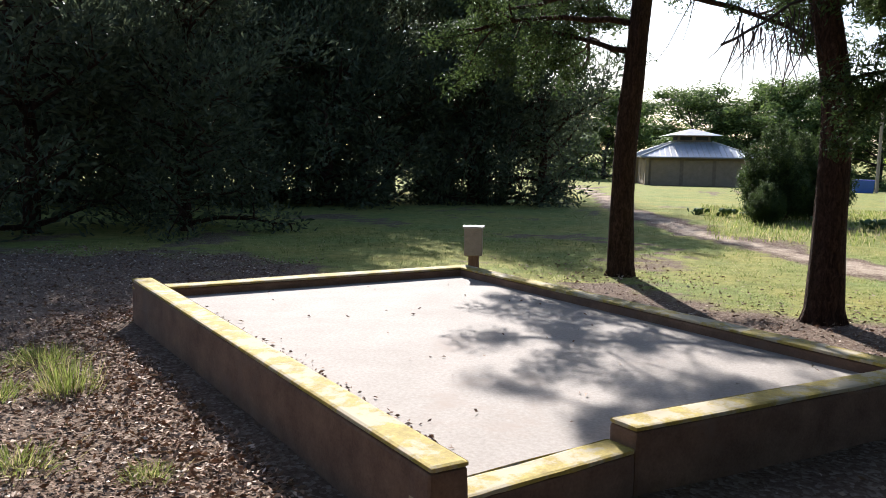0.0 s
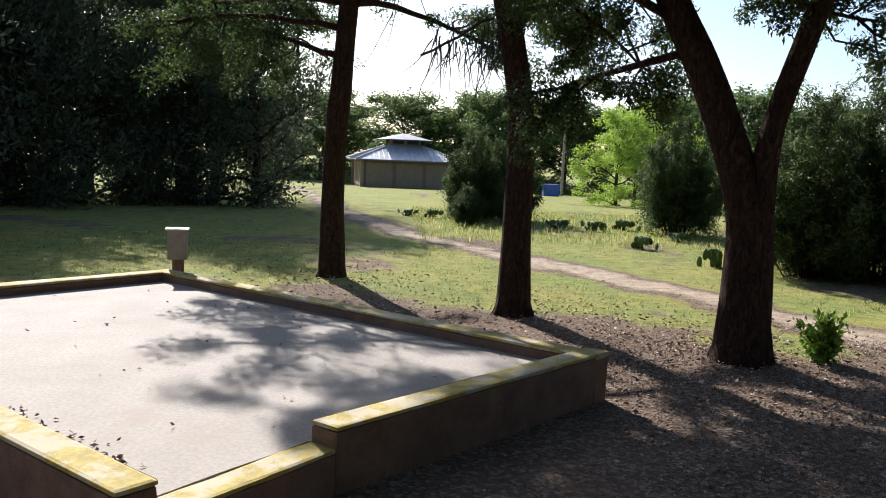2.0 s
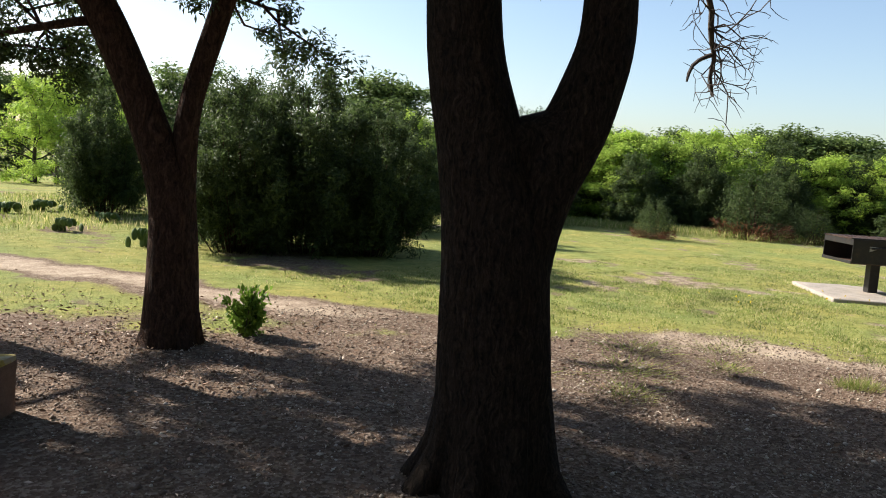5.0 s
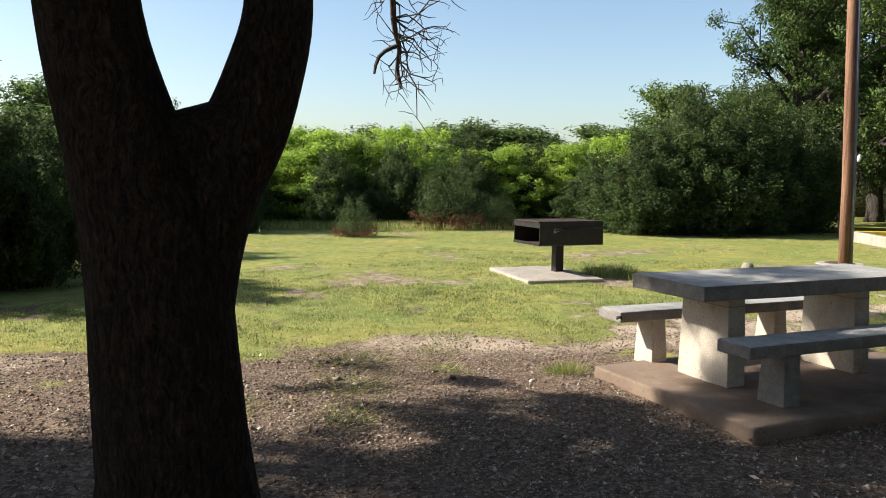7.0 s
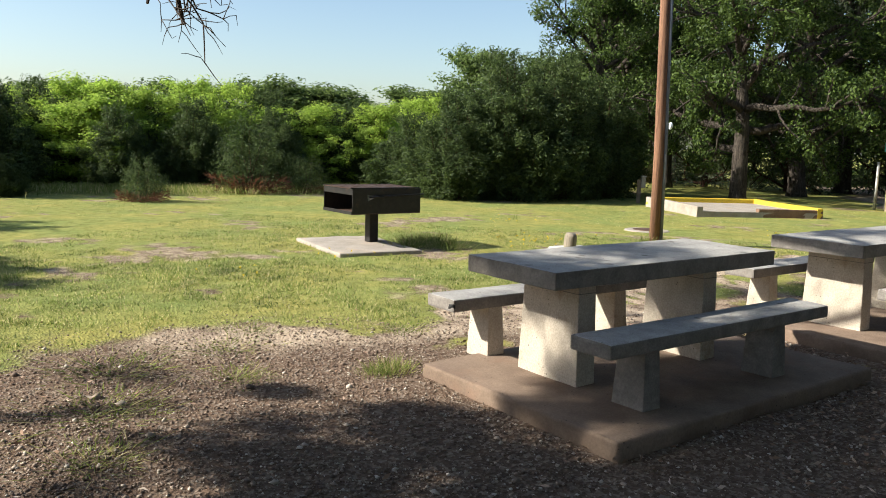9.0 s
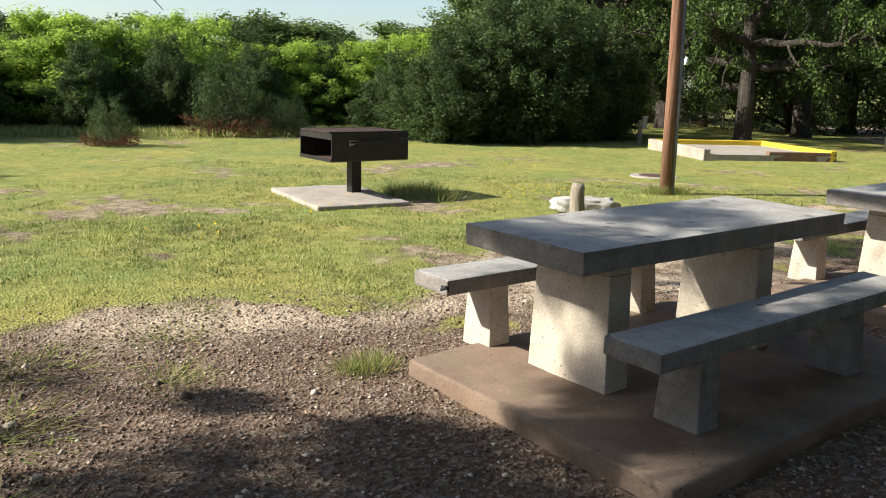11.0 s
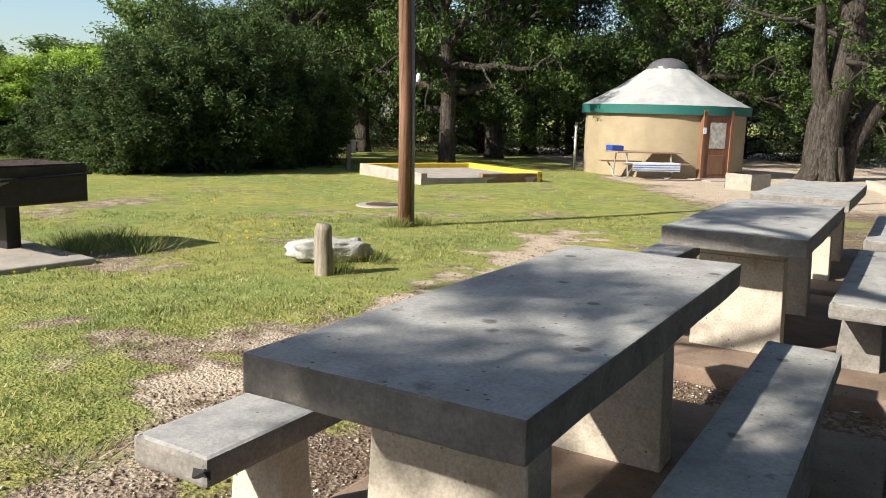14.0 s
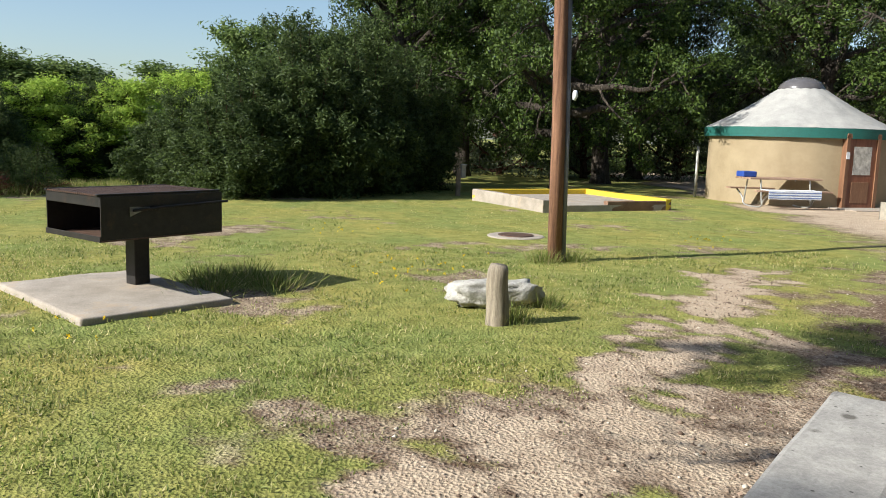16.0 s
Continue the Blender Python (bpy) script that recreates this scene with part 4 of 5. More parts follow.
custom_tree("oak_tree", (2.63, 1.86), 34, [([(0.033, -0.023, -0.1), (0.000, -0.000, 0.35), (-0.025, 0.017, 0.8), (-0.049, 0.034, 1.2), (-0.123, 0.085, 1.6), (-0.205, 0.142, 2), (-0.262, 0.182, 2.6), (-0.15, 0.65, 4.2), (-0.1, 0.7, 6.5)], [0.34, 0.275, 0.258, 0.245, 0.205, 0.178, 0.165, 0.13, 0.06]),
                                           ([(0.000, 0.000, 0.75), (0.025, -0.017, 1.1), (0.098, -0.068, 1.42), (0.217, -0.151, 1.68), (0.283, -0.197, 1.9), (0.328, -0.228, 2.12), (0.332, -0.231, 2.4), (0.328, -0.228, 2.7), (0.55, -0.08, 3.1), (1.9, 0.5, 4.2), (3.0, 1.5, 4.5), (4.4, 3.2, 4.7)], [0.2, 0.2, 0.185, 0.16, 0.145, 0.13, 0.12, 0.115, 0.11, 0.09, 0.07, 0.04]),
                                           ([(-0.180, 0.125, 1.4), (-0.049, 0.034, 1.56), (0.082, -0.057, 1.62), (0.246, -0.171, 1.7)], [0.13, 0.15, 0.15, 0.13])],
            ring_limbs(rg, 26, 4.2, 6.6, 2.4, 4.2, 0.25, 0.06, (-0.12, 0.5), (-0.45, -0.9, 0.35)) + [((3.2, 1.8, 4.5), (0.9, 0.1, 0.3), 2.0, 0.05), ((4.2, 3.0, 4.65), (0.9, 0.5, 0.3), 1.8, 0.045), ((0.8, -0.3, 3.3), (0.3, -0.9, 0.6), 2.0, 0.05), ((1.2, 0.25, 3.8), (-0.12, 1.0, 0.22), 3.0, 0.05)],
            8, 1.0, 90, 0.27, (0.08, 0.046), (M["oak_bark"], M["oak_leaf"]), "big dark oak with rough bark forking low down", "tree", 0.0, True, 0.06)


def dead_twigs():
    """A bare drooping branch under the oak's long limb."""
    rng = np.random.default_rng(9)
    t = thing("dead_branch", (7.2, 3.6, 0), "bare dead crooked twigs drooping from the oak", "branch")
    bm = bmesh.new()
    main = smooth_line([(-1.15, 0.25, 4.55), (-0.7, 0.1, 3.9), (-0.1, 0.05, 3.3), (0.08, 0.1, 2.95), (0.22, 0.12, 2.75), (0.24, 0.16, 2.58), (0.31, 0.15, 2.38)], 14)
    tube(bm, main, list(np.linspace(0.04, 0.016, 14)), 7, 0.25)
    tube(bm, smooth_line([(0.2, 0.12, 2.78), (0.06, 0.17, 2.72), (-0.06, 0.2, 2.62), (-0.1, 0.21, 2.48)], 6), [0.024, 0.022, 0.02, 0.02, 0.018, 0.012], 6, 0.25)
    for k in range(26):
        s = main[rng.integers(3, 11)]
        w = np.array((0.75, -0.65, 0)) * rng.uniform(0.2, 1) + rng.normal(0, 0.3, 3) + (0, 0, -0.3)
        b = branch(rng, s, w, rng.uniform(0.4, 1.0), 0.4, 6)
        tube(bm, b, [0.009 * (1 - 0.7 * i / 6) for i in range(7)], 4)
        for q in range(3):
            tube(bm, branch(rng, b[rng.integers(2, 6)], w + rng.normal(0, 0.7, 3), 0.3, 0.4, 4), [0.005, 0.004, 0.004, 0.003, 0.002], 4)
    part("twig_work", bm, M["twig"], t)


dead_twigs()



def hanging_twigs(x, y, z, n, length, wide, seed):
    """Dead strands that droop from a juniper's lower limbs."""
    rng = np.random.default_rng(seed)
    t = thing("dead_branch", (x, y, 0), "dry dead strands drooping from the juniper limbs", "branch")
    bm = bmesh.new()
    tube(bm, branch(rng, (0.25, 0.1, z + 0.35), (-0.5, -0.1, -0.2), wide + 0.5, 0.2, 6), [0.014] * 7, 5)
    for k in range(n):
        s = (rng.uniform(-wide, wide), rng.uniform(-0.15, 0.15), z + rng.uniform(0, 0.3))
        b = branch(rng, s, (rng.normal(-0.1, 0.25), rng.normal(0, 0.2), -1), length * rng.uniform(0.4, 1.1), 0.12, 5)
        part("strand", tube(bmesh.new(), b, [0.006, 0.006, 0.005, 0.004, 0.003, 0.002], 4), M["twig"], t)
    part("limb", bm, M["twig"], t)


hanging_twigs(0.3, 6.8, 2.45, 46, 0.55, 0.32, 51)
hanging_twigs(-0.32, 7.1, 3.15, 4, 1.15, 0.04, 52)

# bushy junipers of the meadow
shrub = plume_tree("juniper_shrub", 41, 2.5, 1.25, 40, 22, 66, (0.085, 0.022), JM, "dense dark green juniper shrub in the meadow", "shrub", "meadow junipers", 0.2, 0.44)
copies(shrub, [(5.6, 10.2, 0, 0.85, 0.95), (6.5, 9.9, 80, 0.9, 1.05), (7.4, 9.4, 140, 0.75, 0.85), (6.2, 11.2, 200, 0.9, 1.0), (7.9, 10.3, 300, 0.7, 0.85), (10.8, 12.8, 20, 0.8, 0.95), (5.7, 16.2, 30, 0.8, 0.98),
               (1.5, 18.3, 30, 0.7, 0.8), (2.3, 18.6, 150, 0.65, 0.74), (1.2, 16.9, 260, 0.32, 0.33), (11.9, 14.4, 60, 0.7, 0.8)])

cone_j = plume_tree("juniper_tree", 42, 4.4, 1.9, 46, 20, 60, (0.13, 0.042), JM, "broad dark juniper at the wood's edge", "tree", "wood edge junipers", 0.14, 0.8, 0.3)
rows = []
rr = np.random.default_rng(3)
for x, y, s, h in ((24.2, 5.2, 0.85, 0.62), (25.2, 3.9, 0.95, 0.85), (26.7, 2.7, 0.95, 0.9), (25.8, 7.0, 0.7, 0.5), (28.6, 1.5, 0.9, 0.8), (27.6, 4.4, 1.0, 0.9), (30.5, 2.9, 1.0, 1.0)):
    rows.append((x, y, rr.uniform(0, 360), s, h))
for x, y in ((19.5, 16.5), (21.5, 14.4), (23.2, 13), (25.4, 11.5), (18.2, 18.5)):
    rows.append((x, y, rr.uniform(0, 360), rr.uniform(0.45, 0.6), rr.uniform(0.4, 0.55)))
rows += [(17.0, 14.2, 90, 0.3, 0.2), (16.6, 17.0, 10, 0.75, 0.72), (18.4, 16.2, 200, 0.7, 0.68)]
rows += [(19.5 + 1.75 * k, 21.5 - 1.75 * k + rr.uniform(-0.6, 0.8), 47 * k, 1.0, rr.uniform(0.5, 0.68)) for k in range(7)]
copies(cone_j, rows)

low = plume_tree("juniper_sapling", 48, 1.0, 0.42, 14, 14, 36, (0.04, 0.011), JM, "young juniper with rusty dead lower branches", "shrub", "young junipers", 0.25, 0.32, 0.35)
lr = np.random.default_rng(49)
la = lr.uniform(0, 6.28, 1500)
ld = np.column_stack((np.cos(la), np.sin(la), lr.uniform(0.1, 0.9, 1500)))
lv, lf = blades(lr, ld * lr.uniform(0.05, 0.5, (1500, 1)) * (1, 1, 0.55), ld, 0.1, 0.012, 0.3, 0.5)
array_mesh("dead_foliage", lv, lf, M["red_leaf"], low, "rusty brown dead twigs")
copies(low, [(17.75, 11.1, 0, 1.15, 1.0), (22.4, 10.8, 80, 2.2, 2.1), (23.6, 9.6, 200, 1.4, 1.0), (10.0, 11.9, 30, 0.9, 0.9)])

mesq = make_tree("mesquite_tree", 43, 3.3, 0.03, 0.08, 1.7, 18, 5, 62, 0.27, (0.1, 0.04), (M["pale_bark"], M["mesquite_leaf"]), "feathery bright green mesquite in the tree line", "tree", "dome", "mesquite tree line", up=0.2, puffy=True)
rows = []
for k in range(24):
    f = k / 23
    x, y = 18.5 + 12.5 * f + rr.uniform(-1, 1), 19.5 - 11 * f + rr.uniform(-0.6, 2.6)
    rows.append((x, y, rr.uniform(0, 360), rr.uniform(0.75, 1.2), rr.uniform(0.6, 0.88)))
rows += [(9.6, 36, 20, 1.3, 1.1), (12.0, 35, 120, 1.2, 1.0), (11, 38, 220, 1.3, 1.25)]
copies(mesq, rows)

oak = make_tree("live_oak", 44, 8.5, 0.24, 0.34, 4.2, 26, 7, 100, 0.42, (0.13, 0.06), (M["pale_bark"], M["oak_leaf"]), "spreading live oak with a thick grey trunk", "tree", "dome", "live oaks", apart=True, puffy=True)
copies(oak, [(29.0, -3.0, 0, 0.85, 1.0), (32.2, 1.6, 70, 0.9, 0.95), (37.5, 1.0, 150, 1.0, 0.95), (36, -6, 120, 1.1, 1.1), (35, -14, 300, 1.1, 1.1), (40, -1, 30, 1.1, 1.2), (42, -9, 160, 1.2, 1.2), (34, -19, 240, 1.0, 1.1), (45, -17, 60, 1.2, 1.2), (47, 5, 10, 1.1, 0.6),
             # oaks added to the south, mostly out of view, to block sky light
             (2.2, -4.9, 80, 1.05, 1.35), (8.0, -5.4, 190, 1.05, 1.65), (-3.5, -5.5, 250, 1.0, 1.3), (14.5, -14.2, 280, 1.0, 1.0), (-5, -8, 20, 1.0, 1.0)])

# dark wood to the north-west
rows = []
for k in range(15):
    f = k / 14
    x, y = -17 + 12.3 * f + rr.uniform(-0.5, 0.5), 11.8 + 9 * f + rr.uniform(0, 2.0)
    rows.append((x, y, rr.uniform(0, 360), rr.uniform(0.85, 1.2), rr.uniform(0.95, 1.25)))
rows += [(-8.6, 11.0, 15, 0.95, 0.8), (-10.6, 9.6, 140, 1.1, 0.95)]
for k in range(4):
    # unseen trees added behind the camera, to close the south against sky light
    rows.append((-15 + 2.7 * k, -8.5 + rr.uniform(-1.5, 0.5), rr.uniform(0, 360), 1.1, 1.3))
rows += [(x, y, x * 40, 1.3, 1.35) for x, y in ((40, -24), (41, -19.5), (40.5, -15), (42, -11), (41, -6.5), (43, -3), (37, -22), (46, 1.5))]
# more unseen trees added, which block low sky light from the south
rows += [(x, y, x * 40, 1.15, 1.25) for x, y in ((-3, -11.5), (1, -12), (5, -12.5), (9, -13), (12, -15.5))]
wood = make_tree("wood_juniper", 45, 6.0, 0.06, 0.13, 2.1, 36, 6, 32, 0.18, (0.16, 0.05), (M["juniper_bark"], M["glare_leaf"]), "tall dark juniper in the dense shaded wood", "tree", "dome", "dark wood", up=0.6)
copies(wood, rows)
rows = []
for k in range(12):
    f = k / 11
    x, y = -23 + 15 * f + rr.uniform(-1, 1), 17 + 11 * f + rr.uniform(0, 3)
    rows.append((x, y, rr.uniform(0, 360), rr.uniform(0.9, 1.2), rr.uniform(0.95, 1.2)))
elm = make_tree("wood_oak", 46, 8.5, 0.12, 0.18, 3.0, 26, 7, 30, 0.32, (0.18, 0.075), (M["pale_bark"], M["glare_leaf"]), "taller oak rising behind the dark junipers", "tree", "dome", "dark wood")
copies(elm, rows)

# woods behind the meadow and far ridge
far = make_tree("far_oak", 47, 8.0, 0.06, 0.2, 3.6, 22, 6, 44, 0.7, (0.3, 0.13), (M["pale_bark"], M["far_haze_leaf"]), "leafy oak in the woods beyond the meadow", "tree", "dome", "distant woods", puffy=True)
rows = []
for k in range(18):
    f = k / 17
    x, y = -16 + 60 * f + rr.uniform(-2, 2), 92 - 36 * f + rr.uniform(-3, 6)
    rows.append((x, y, rr.uniform(0, 360), rr.uniform(1.2, 1.6), rr.uniform(0.85, 1.05)))
for k in range(15):
    f = k / 14
    x, y = 33 + 18 * f + rr.uniform(-2, 2), 42 - 34 * f + rr.uniform(-3, 3)
    rows.append((x, y, rr.uniform(0, 360), rr.uniform(0.9, 1.2), rr.uniform(0.42, 0.54)))
for k in range(16):
    f = k / 15
    x, y = 52 + 4 * f + rr.uniform(-3, 3), 9 - 46 * f + rr.uniform(-2, 2)
    rows.append((x, y, rr.uniform(0, 360), rr.uniform(0.9, 1.2), rr.uniform(0.7, 1.1)))
rows += [(45, -33, 20, 1.0, 0.9), (40, -37, 90, 1.0, 0.9), (50, -40, 170, 1.1, 1.0), (34, -38, 250, 1.0, 0.9), (56, -34, 300, 1.1, 1.0)]
copies(far, rows)

# ---- restroom building ----


def restroom():
    cx, cy = -0.4, 72.6
    b = float(gz(cx, cy))
    t = thing("restroom_building", (cx, cy, b), "tan block building with grey metal hip roof and cupola", "building", turn=9)
    def frustum(name, h0, z0, h1, z1, mat, parent, label=""):
        bm = box(bmesh.new(), -h0, h0, -h0, h0, z0, z1, taper=(h1 / h0, h1 / h0))
        return part(name, bm, mat, parent, label)
    wall = frustum("wall", 4.0, -0.4, 4.0, 2.4, M["tan_wall"], t, "tan masonry wall")
    frustum("eave", 4.7, 2.403, 4.7, 2.5, M["roof_trim"], t)
    roof = frustum("roof", 4.7, 2.503, 1.5, 3.75, M["roof_metal"], t, "grey standing seam metal roof")
    for k in range(4):
        m = pose(0, 0, 0, 0, 0, 90 * k)
        part("ridge", tube(bmesh.new(), [m @ Vector((-4.7, -4.7, 2.53)), m @ Vector((-1.5, -1.5, 3.78))], [0.07, 0.07], 6), M["galv"], roof)
        for j in range(-10, 11):
            x0 = j * 0.44
            f = min(1.0, (4.7 - abs(x0)) / 3.2)
            part("seam", tube(bmesh.new(), [m @ Vector((x0, -4.7, 2.52)), m @ Vector((x0, -4.7 + 3.2 * f, 2.52 + 1.25 * f))], [0.025, 0.025], 4), M["galv"], roof)
        for x0 in (-2.6, 0.0, 2.6):
            part("panel", box(bmesh.new(), x0 - 1.15, x0 + 1.15, -4.04, -4.003, 0.15, 2.2, m), M["tan_panel"], wall)
        part("corner_post", box(bmesh.new(), -4.25, -3.97, -4.25, -3.97, -0.4, 2.4, m), M["tan_panel"], t)
    cup = frustum("cupola", 1.35, 3.7, 1.35, 4.3, M["tan_wall"], t)
    for k in range(4):
        m = pose(0, 0, 0, 0, 0, 90 * k)
        for x0 in (-0.65, 0.65):
            part("louvre", box(bmesh.new(), x0 - 0.5, x0 + 0.5, -1.4, -1.353, 3.9, 4.2, m), M["dark_opening"], cup)
    frustum("cupola_roof", 2.2, 4.3, 0.2, 4.85, M["roof_metal"], t)


restroom()

# ---- second pad ----


def second_pad():
    t = thing("camping_pad", (0, 0, 0), "low concrete camping pad with bright yellow painted kerb", "concrete pad")
    u, n = Vector((0.93, 0.37, 0)).normalized(), Vector((0.37, -0.93, 0)).normalized()
    c0 = Vector((21.8, -1.3, 0))
    L, W = 3.2, 3.3
    z = -0.1
    bm = bmesh.new()
    q = [c0, c0 + u * L, c0 + u * L + n * W, c0 + n * W]
    lo, hi = [bm.verts.new((p.x, p.y, z - 0.2)) for p in q], [bm.verts.new((p.x, p.y, z + 0.12)) for p in q]
    bm.faces.new(lo)
    bm.faces.new(hi)
    for i in range(4):
        bm.faces.new((lo[i], lo[(i + 1) % 4], hi[(i + 1) % 4], hi[i]))
    part("slab", bm, M["concrete"], t, "pale concrete slab")
    wall_run("side_wall", t, q[1], q[0], 0.16, z - 0.2, z + 0.24, n, M["concrete"])
    wall_run("back_wall", t, q[2], q[1], 0.16, z - 0.2, z + 0.24, -u, M["bright_yellow"], "bright yellow painted kerb")
    wall_run("far_wall", t, q[3], q[2], 0.16, z - 0.2, z + 0.24, -n, M["bright_yellow"], "bright yellow painted kerb")
    wall_run("front_wall", t, q[0] + n * 1.6, q[3], 0.16, z - 0.2, z + 0.2, u, M["wall_concrete"])


second_pad()
# ---- the right-hand oak, yurt table, fire ring and far things ----
custom_tree("oak_tree", (25.6, -13.4), 35, [([(0, 0, -0.3), (0.05, 0.05, 0.8), (0.1, 0.0, 1.8), (0.1, -0.25, 2.7), (0.0, -0.4, 3.6), (0.3, -0.6, 6), (0.3, -0.4, 8.5)], [0.62, 0.5, 0.46, 0.44, 0.38, 0.26, 0.1]),
                                            ([(0.0, 0.1, 1.9), (0.0, 0.35, 2.6), (0.0, 0.45, 3.3), (-0.3, 0.8, 5.0)], [0.24, 0.24, 0.2, 0.1]),
                                            ([(0.3, -0.75, -0.3), (0.3, -0.9, 0.8), (0.3, -1.5, 1.9), (0.2, -2.6, 3.2), (0.0, -3.8, 4.4)], [0.34, 0.3, 0.28, 0.24, 0.14])],
            ring_limbs(rg, 16, 2.9, 8.0, 2.6, 4.6, 0.3, 0.09, (0.1, -0.4)), 8, 1.4, 36, 0.28, (0.12, 0.05), (M["pale_bark"], M["oak_leaf"]), "big grey twin-trunked live oak beside the yurt", "tree", 0.1, True, 0.12)


def wooden_table():
    t = thing("picnic_table", (25.15, -7.75, -0.13), "brown wooden picnic table with a steel tube frame", "picnic table", turn=-84)
    for k in range(5):
        y = -0.3 + k * 0.15
        part("plank", worn(box(bmesh.new(), -0.95, 0.95, y - 0.068, y + 0.068, 0.68, 0.72), 0.006), M["bench_wood"], t)
    for s in (-1, 1):
        for q in (0, 1):
            y = s * (0.62 + q * 0.14)
            part("seat_plank", worn(box(bmesh.new(), -0.95, 0.95, y - 0.06, y + 0.06, 0.4, 0.435), 0.006), M["bench_wood"], t)
    for x in (-0.65, 0.65):
        part("frame", tube(bmesh.new(), smooth_line([(x, -0.78, 0.385), (x, -0.5, 0.2), (x, -0.35, 0.02), (x, 0.35, 0.02), (x, 0.5, 0.2), (x, 0.78, 0.385)], 16), [0.022] * 16, 8), M["galv"], t, "curved grey steel tube frame", True)
        for s in (-1, 1):
            part("brace", tube(bmesh.new(), [(x, s * 0.3, 0.675), (x, s * 0.42, 0.1)], [0.02, 0.02], 8), M["galv"], t)
    c = part("towel", worn(box(bmesh.new(), -0.75, 0.62, 0.52, 0.86, 0.44, 0.452), 0.004, 6, 0.006), M["towel"], None)
    c2 = worn(box(bmesh.new(), -0.95, -0.6, -0.02, 0.34, 0.724, 0.86), 0.02)
    base = pose(25.15, -7.75, -0.13, 0, 0, -84)
    drape = part("drape", worn(box(bmesh.new(), -0.75, 0.62, -0.872, -0.86, 0.24, 0.452), 0.004, 6, 0.01), M["towel"], c, "hanging front fold")
    for k in range(3):
        part("stripe", box(bmesh.new(), -0.75, 0.62, -0.878, -0.874, 0.27 + k * 0.06, 0.285 + k * 0.06), M["blue_bin"], c, "pale blue stripe")
    c.matrix_world = base @ pose(0, 0, 0, 0, 0, 0)
    for v in c.data.vertices:
        v.co.y -= 1.38
    tagged(c, "white towel with blue stripes over the bench", "towel")
    bag = part("bag", c2, M["blue"], None)
    bag.matrix_world = base
    tagged(bag, "dark blue cloth bag on the wooden table", "bag")


wooden_table()


def fire_ring():
    t = thing("fire_ring", (21.9, -9.0, -0.1), "small square grey metal fire ring on the gravel", "fire ring", turn=25)
    for k in range(4):
        m = pose(0, 0, 0, 0, 0, 90 * k)
        part("panel", worn(box(bmesh.new(), -0.36, 0.36, -0.36, -0.34, -0.05, 0.36, m), 0.004), M["black_iron"] if k in (0, 1) else M["grey_box"], t)
    for k in range(7):
        x = -0.3 + k * 0.1
        part("bar", tube(bmesh.new(), [(x, -0.35, 0.37), (x, 0.1, 0.37)], [0.009, 0.009], 6), M["rust_iron"], t)


fire_ring()
tagged(power_box("utility_post", 26.6, 0.1, 0.8, 0.8, "pale utility post with a small box beside the pad"), category="utility box")


def fence_post(x, y, h):
    t = thing("fence_post", (x, y, float(gz(x, y))), "thin grey steel post standing beside the yurt", "post")
    part("post", tube(bmesh.new(), [(0, 0, -0.2), (0, 0, h)], [0.045, 0.04], 8), M["galv"], t, "", True)
    part("tap", tube(bmesh.new(), [(0, 0, h - 0.1), (-0.12, 0.02, h - 0.1), (-0.16, 0.02, h - 0.18)], [0.02, 0.02, 0.02], 6), M["bare_steel"], t)


fence_post(28.6, -6.95, 1.45)


def tent_yurt(x, y):
    """A second yurt deep in the trees, only its wall and roof to be seen."""
    z = float(gz(x, y))
    t = thing("yurt", (x, y, z), "distant tan canvas yurt half hidden among trees", "yurt")
    part("wall", tube(bmesh.new(), [(0, 0, -0.3), (0, 0, 1.9)], [2.6, 2.6], 40), M["canvas"], t, "", True)
    part("roof", tube(bmesh.new(), [(0, 0, 1.9), (0, 0, 2.0), (0, 0, 3.5)], [2.75, 2.7, 0.4], 40), M["roof_canvas"], t)
    part("door", worn(box(bmesh.new(), -2.75, -2.5, -0.4, 0.4, 0, 1.75), 0.01), M["door_wood"], t)


tent_yurt(48.5, 0.8)


def shelter():
    t = thing("shelter", (39.5, -29.2, float(gz(39.5, -29.2))), "dark open shelter with a blue-grey metal roof", "shelter", turn=35)
    for x in (-2.2, 2.2):
        for y in (-1.8, 1.8):
            part("post", worn(box(bmesh.new(), x - 0.1, x + 0.1, y - 0.1, y + 0.1, -0.2, 2.4), 0.01), M["post_wood"], t)
    part("roof", worn(box(bmesh.new(), -2.9, 2.9, -2.5, 2.5, 2.4, 3.3, taper=(0.6, 0.05)), 0.02), M["blue_bin"], t)
    part("back_wall", worn(box(bmesh.new(), -2.2, 2.2, 1.7, 1.85, -0.2, 2.4), 0.01), M["dark_opening"], t)
    t.scale = (0.65, 0.65, 0.7)


shelter()


def trash_bin(x, y):
    t = thing("trash_bin", (x, y, float(gz(x, y))), "blue rubbish dumpster far off by the woods", "dumpster")
    part("body", worn(box(bmesh.new(), -0.9, 0.9, -0.6, 0.6, -0.1, 1.05, taper=(1.08, 1.12)), 0.03), M["blue_bin"], t)
    part("lid", worn(box(bmesh.new(), -1.0, 1.0, -0.7, 0.7, 1.053, 1.13), 0.02), M["blue"], t)
    return t


trash_bin(10.6, 58.1).scale = (0.62, 0.62, 0.75)
fp = thing("utility_pole", (11.8, 60, float(gz(11.8, 60))), "far thin grey utility pole before the woods", "utility pole")
part("pole", tube(bmesh.new(), [(0, 0, -0.3), (0, 0, 6.5)], [0.12, 0.09], 10), M["grey_wood"], fp)


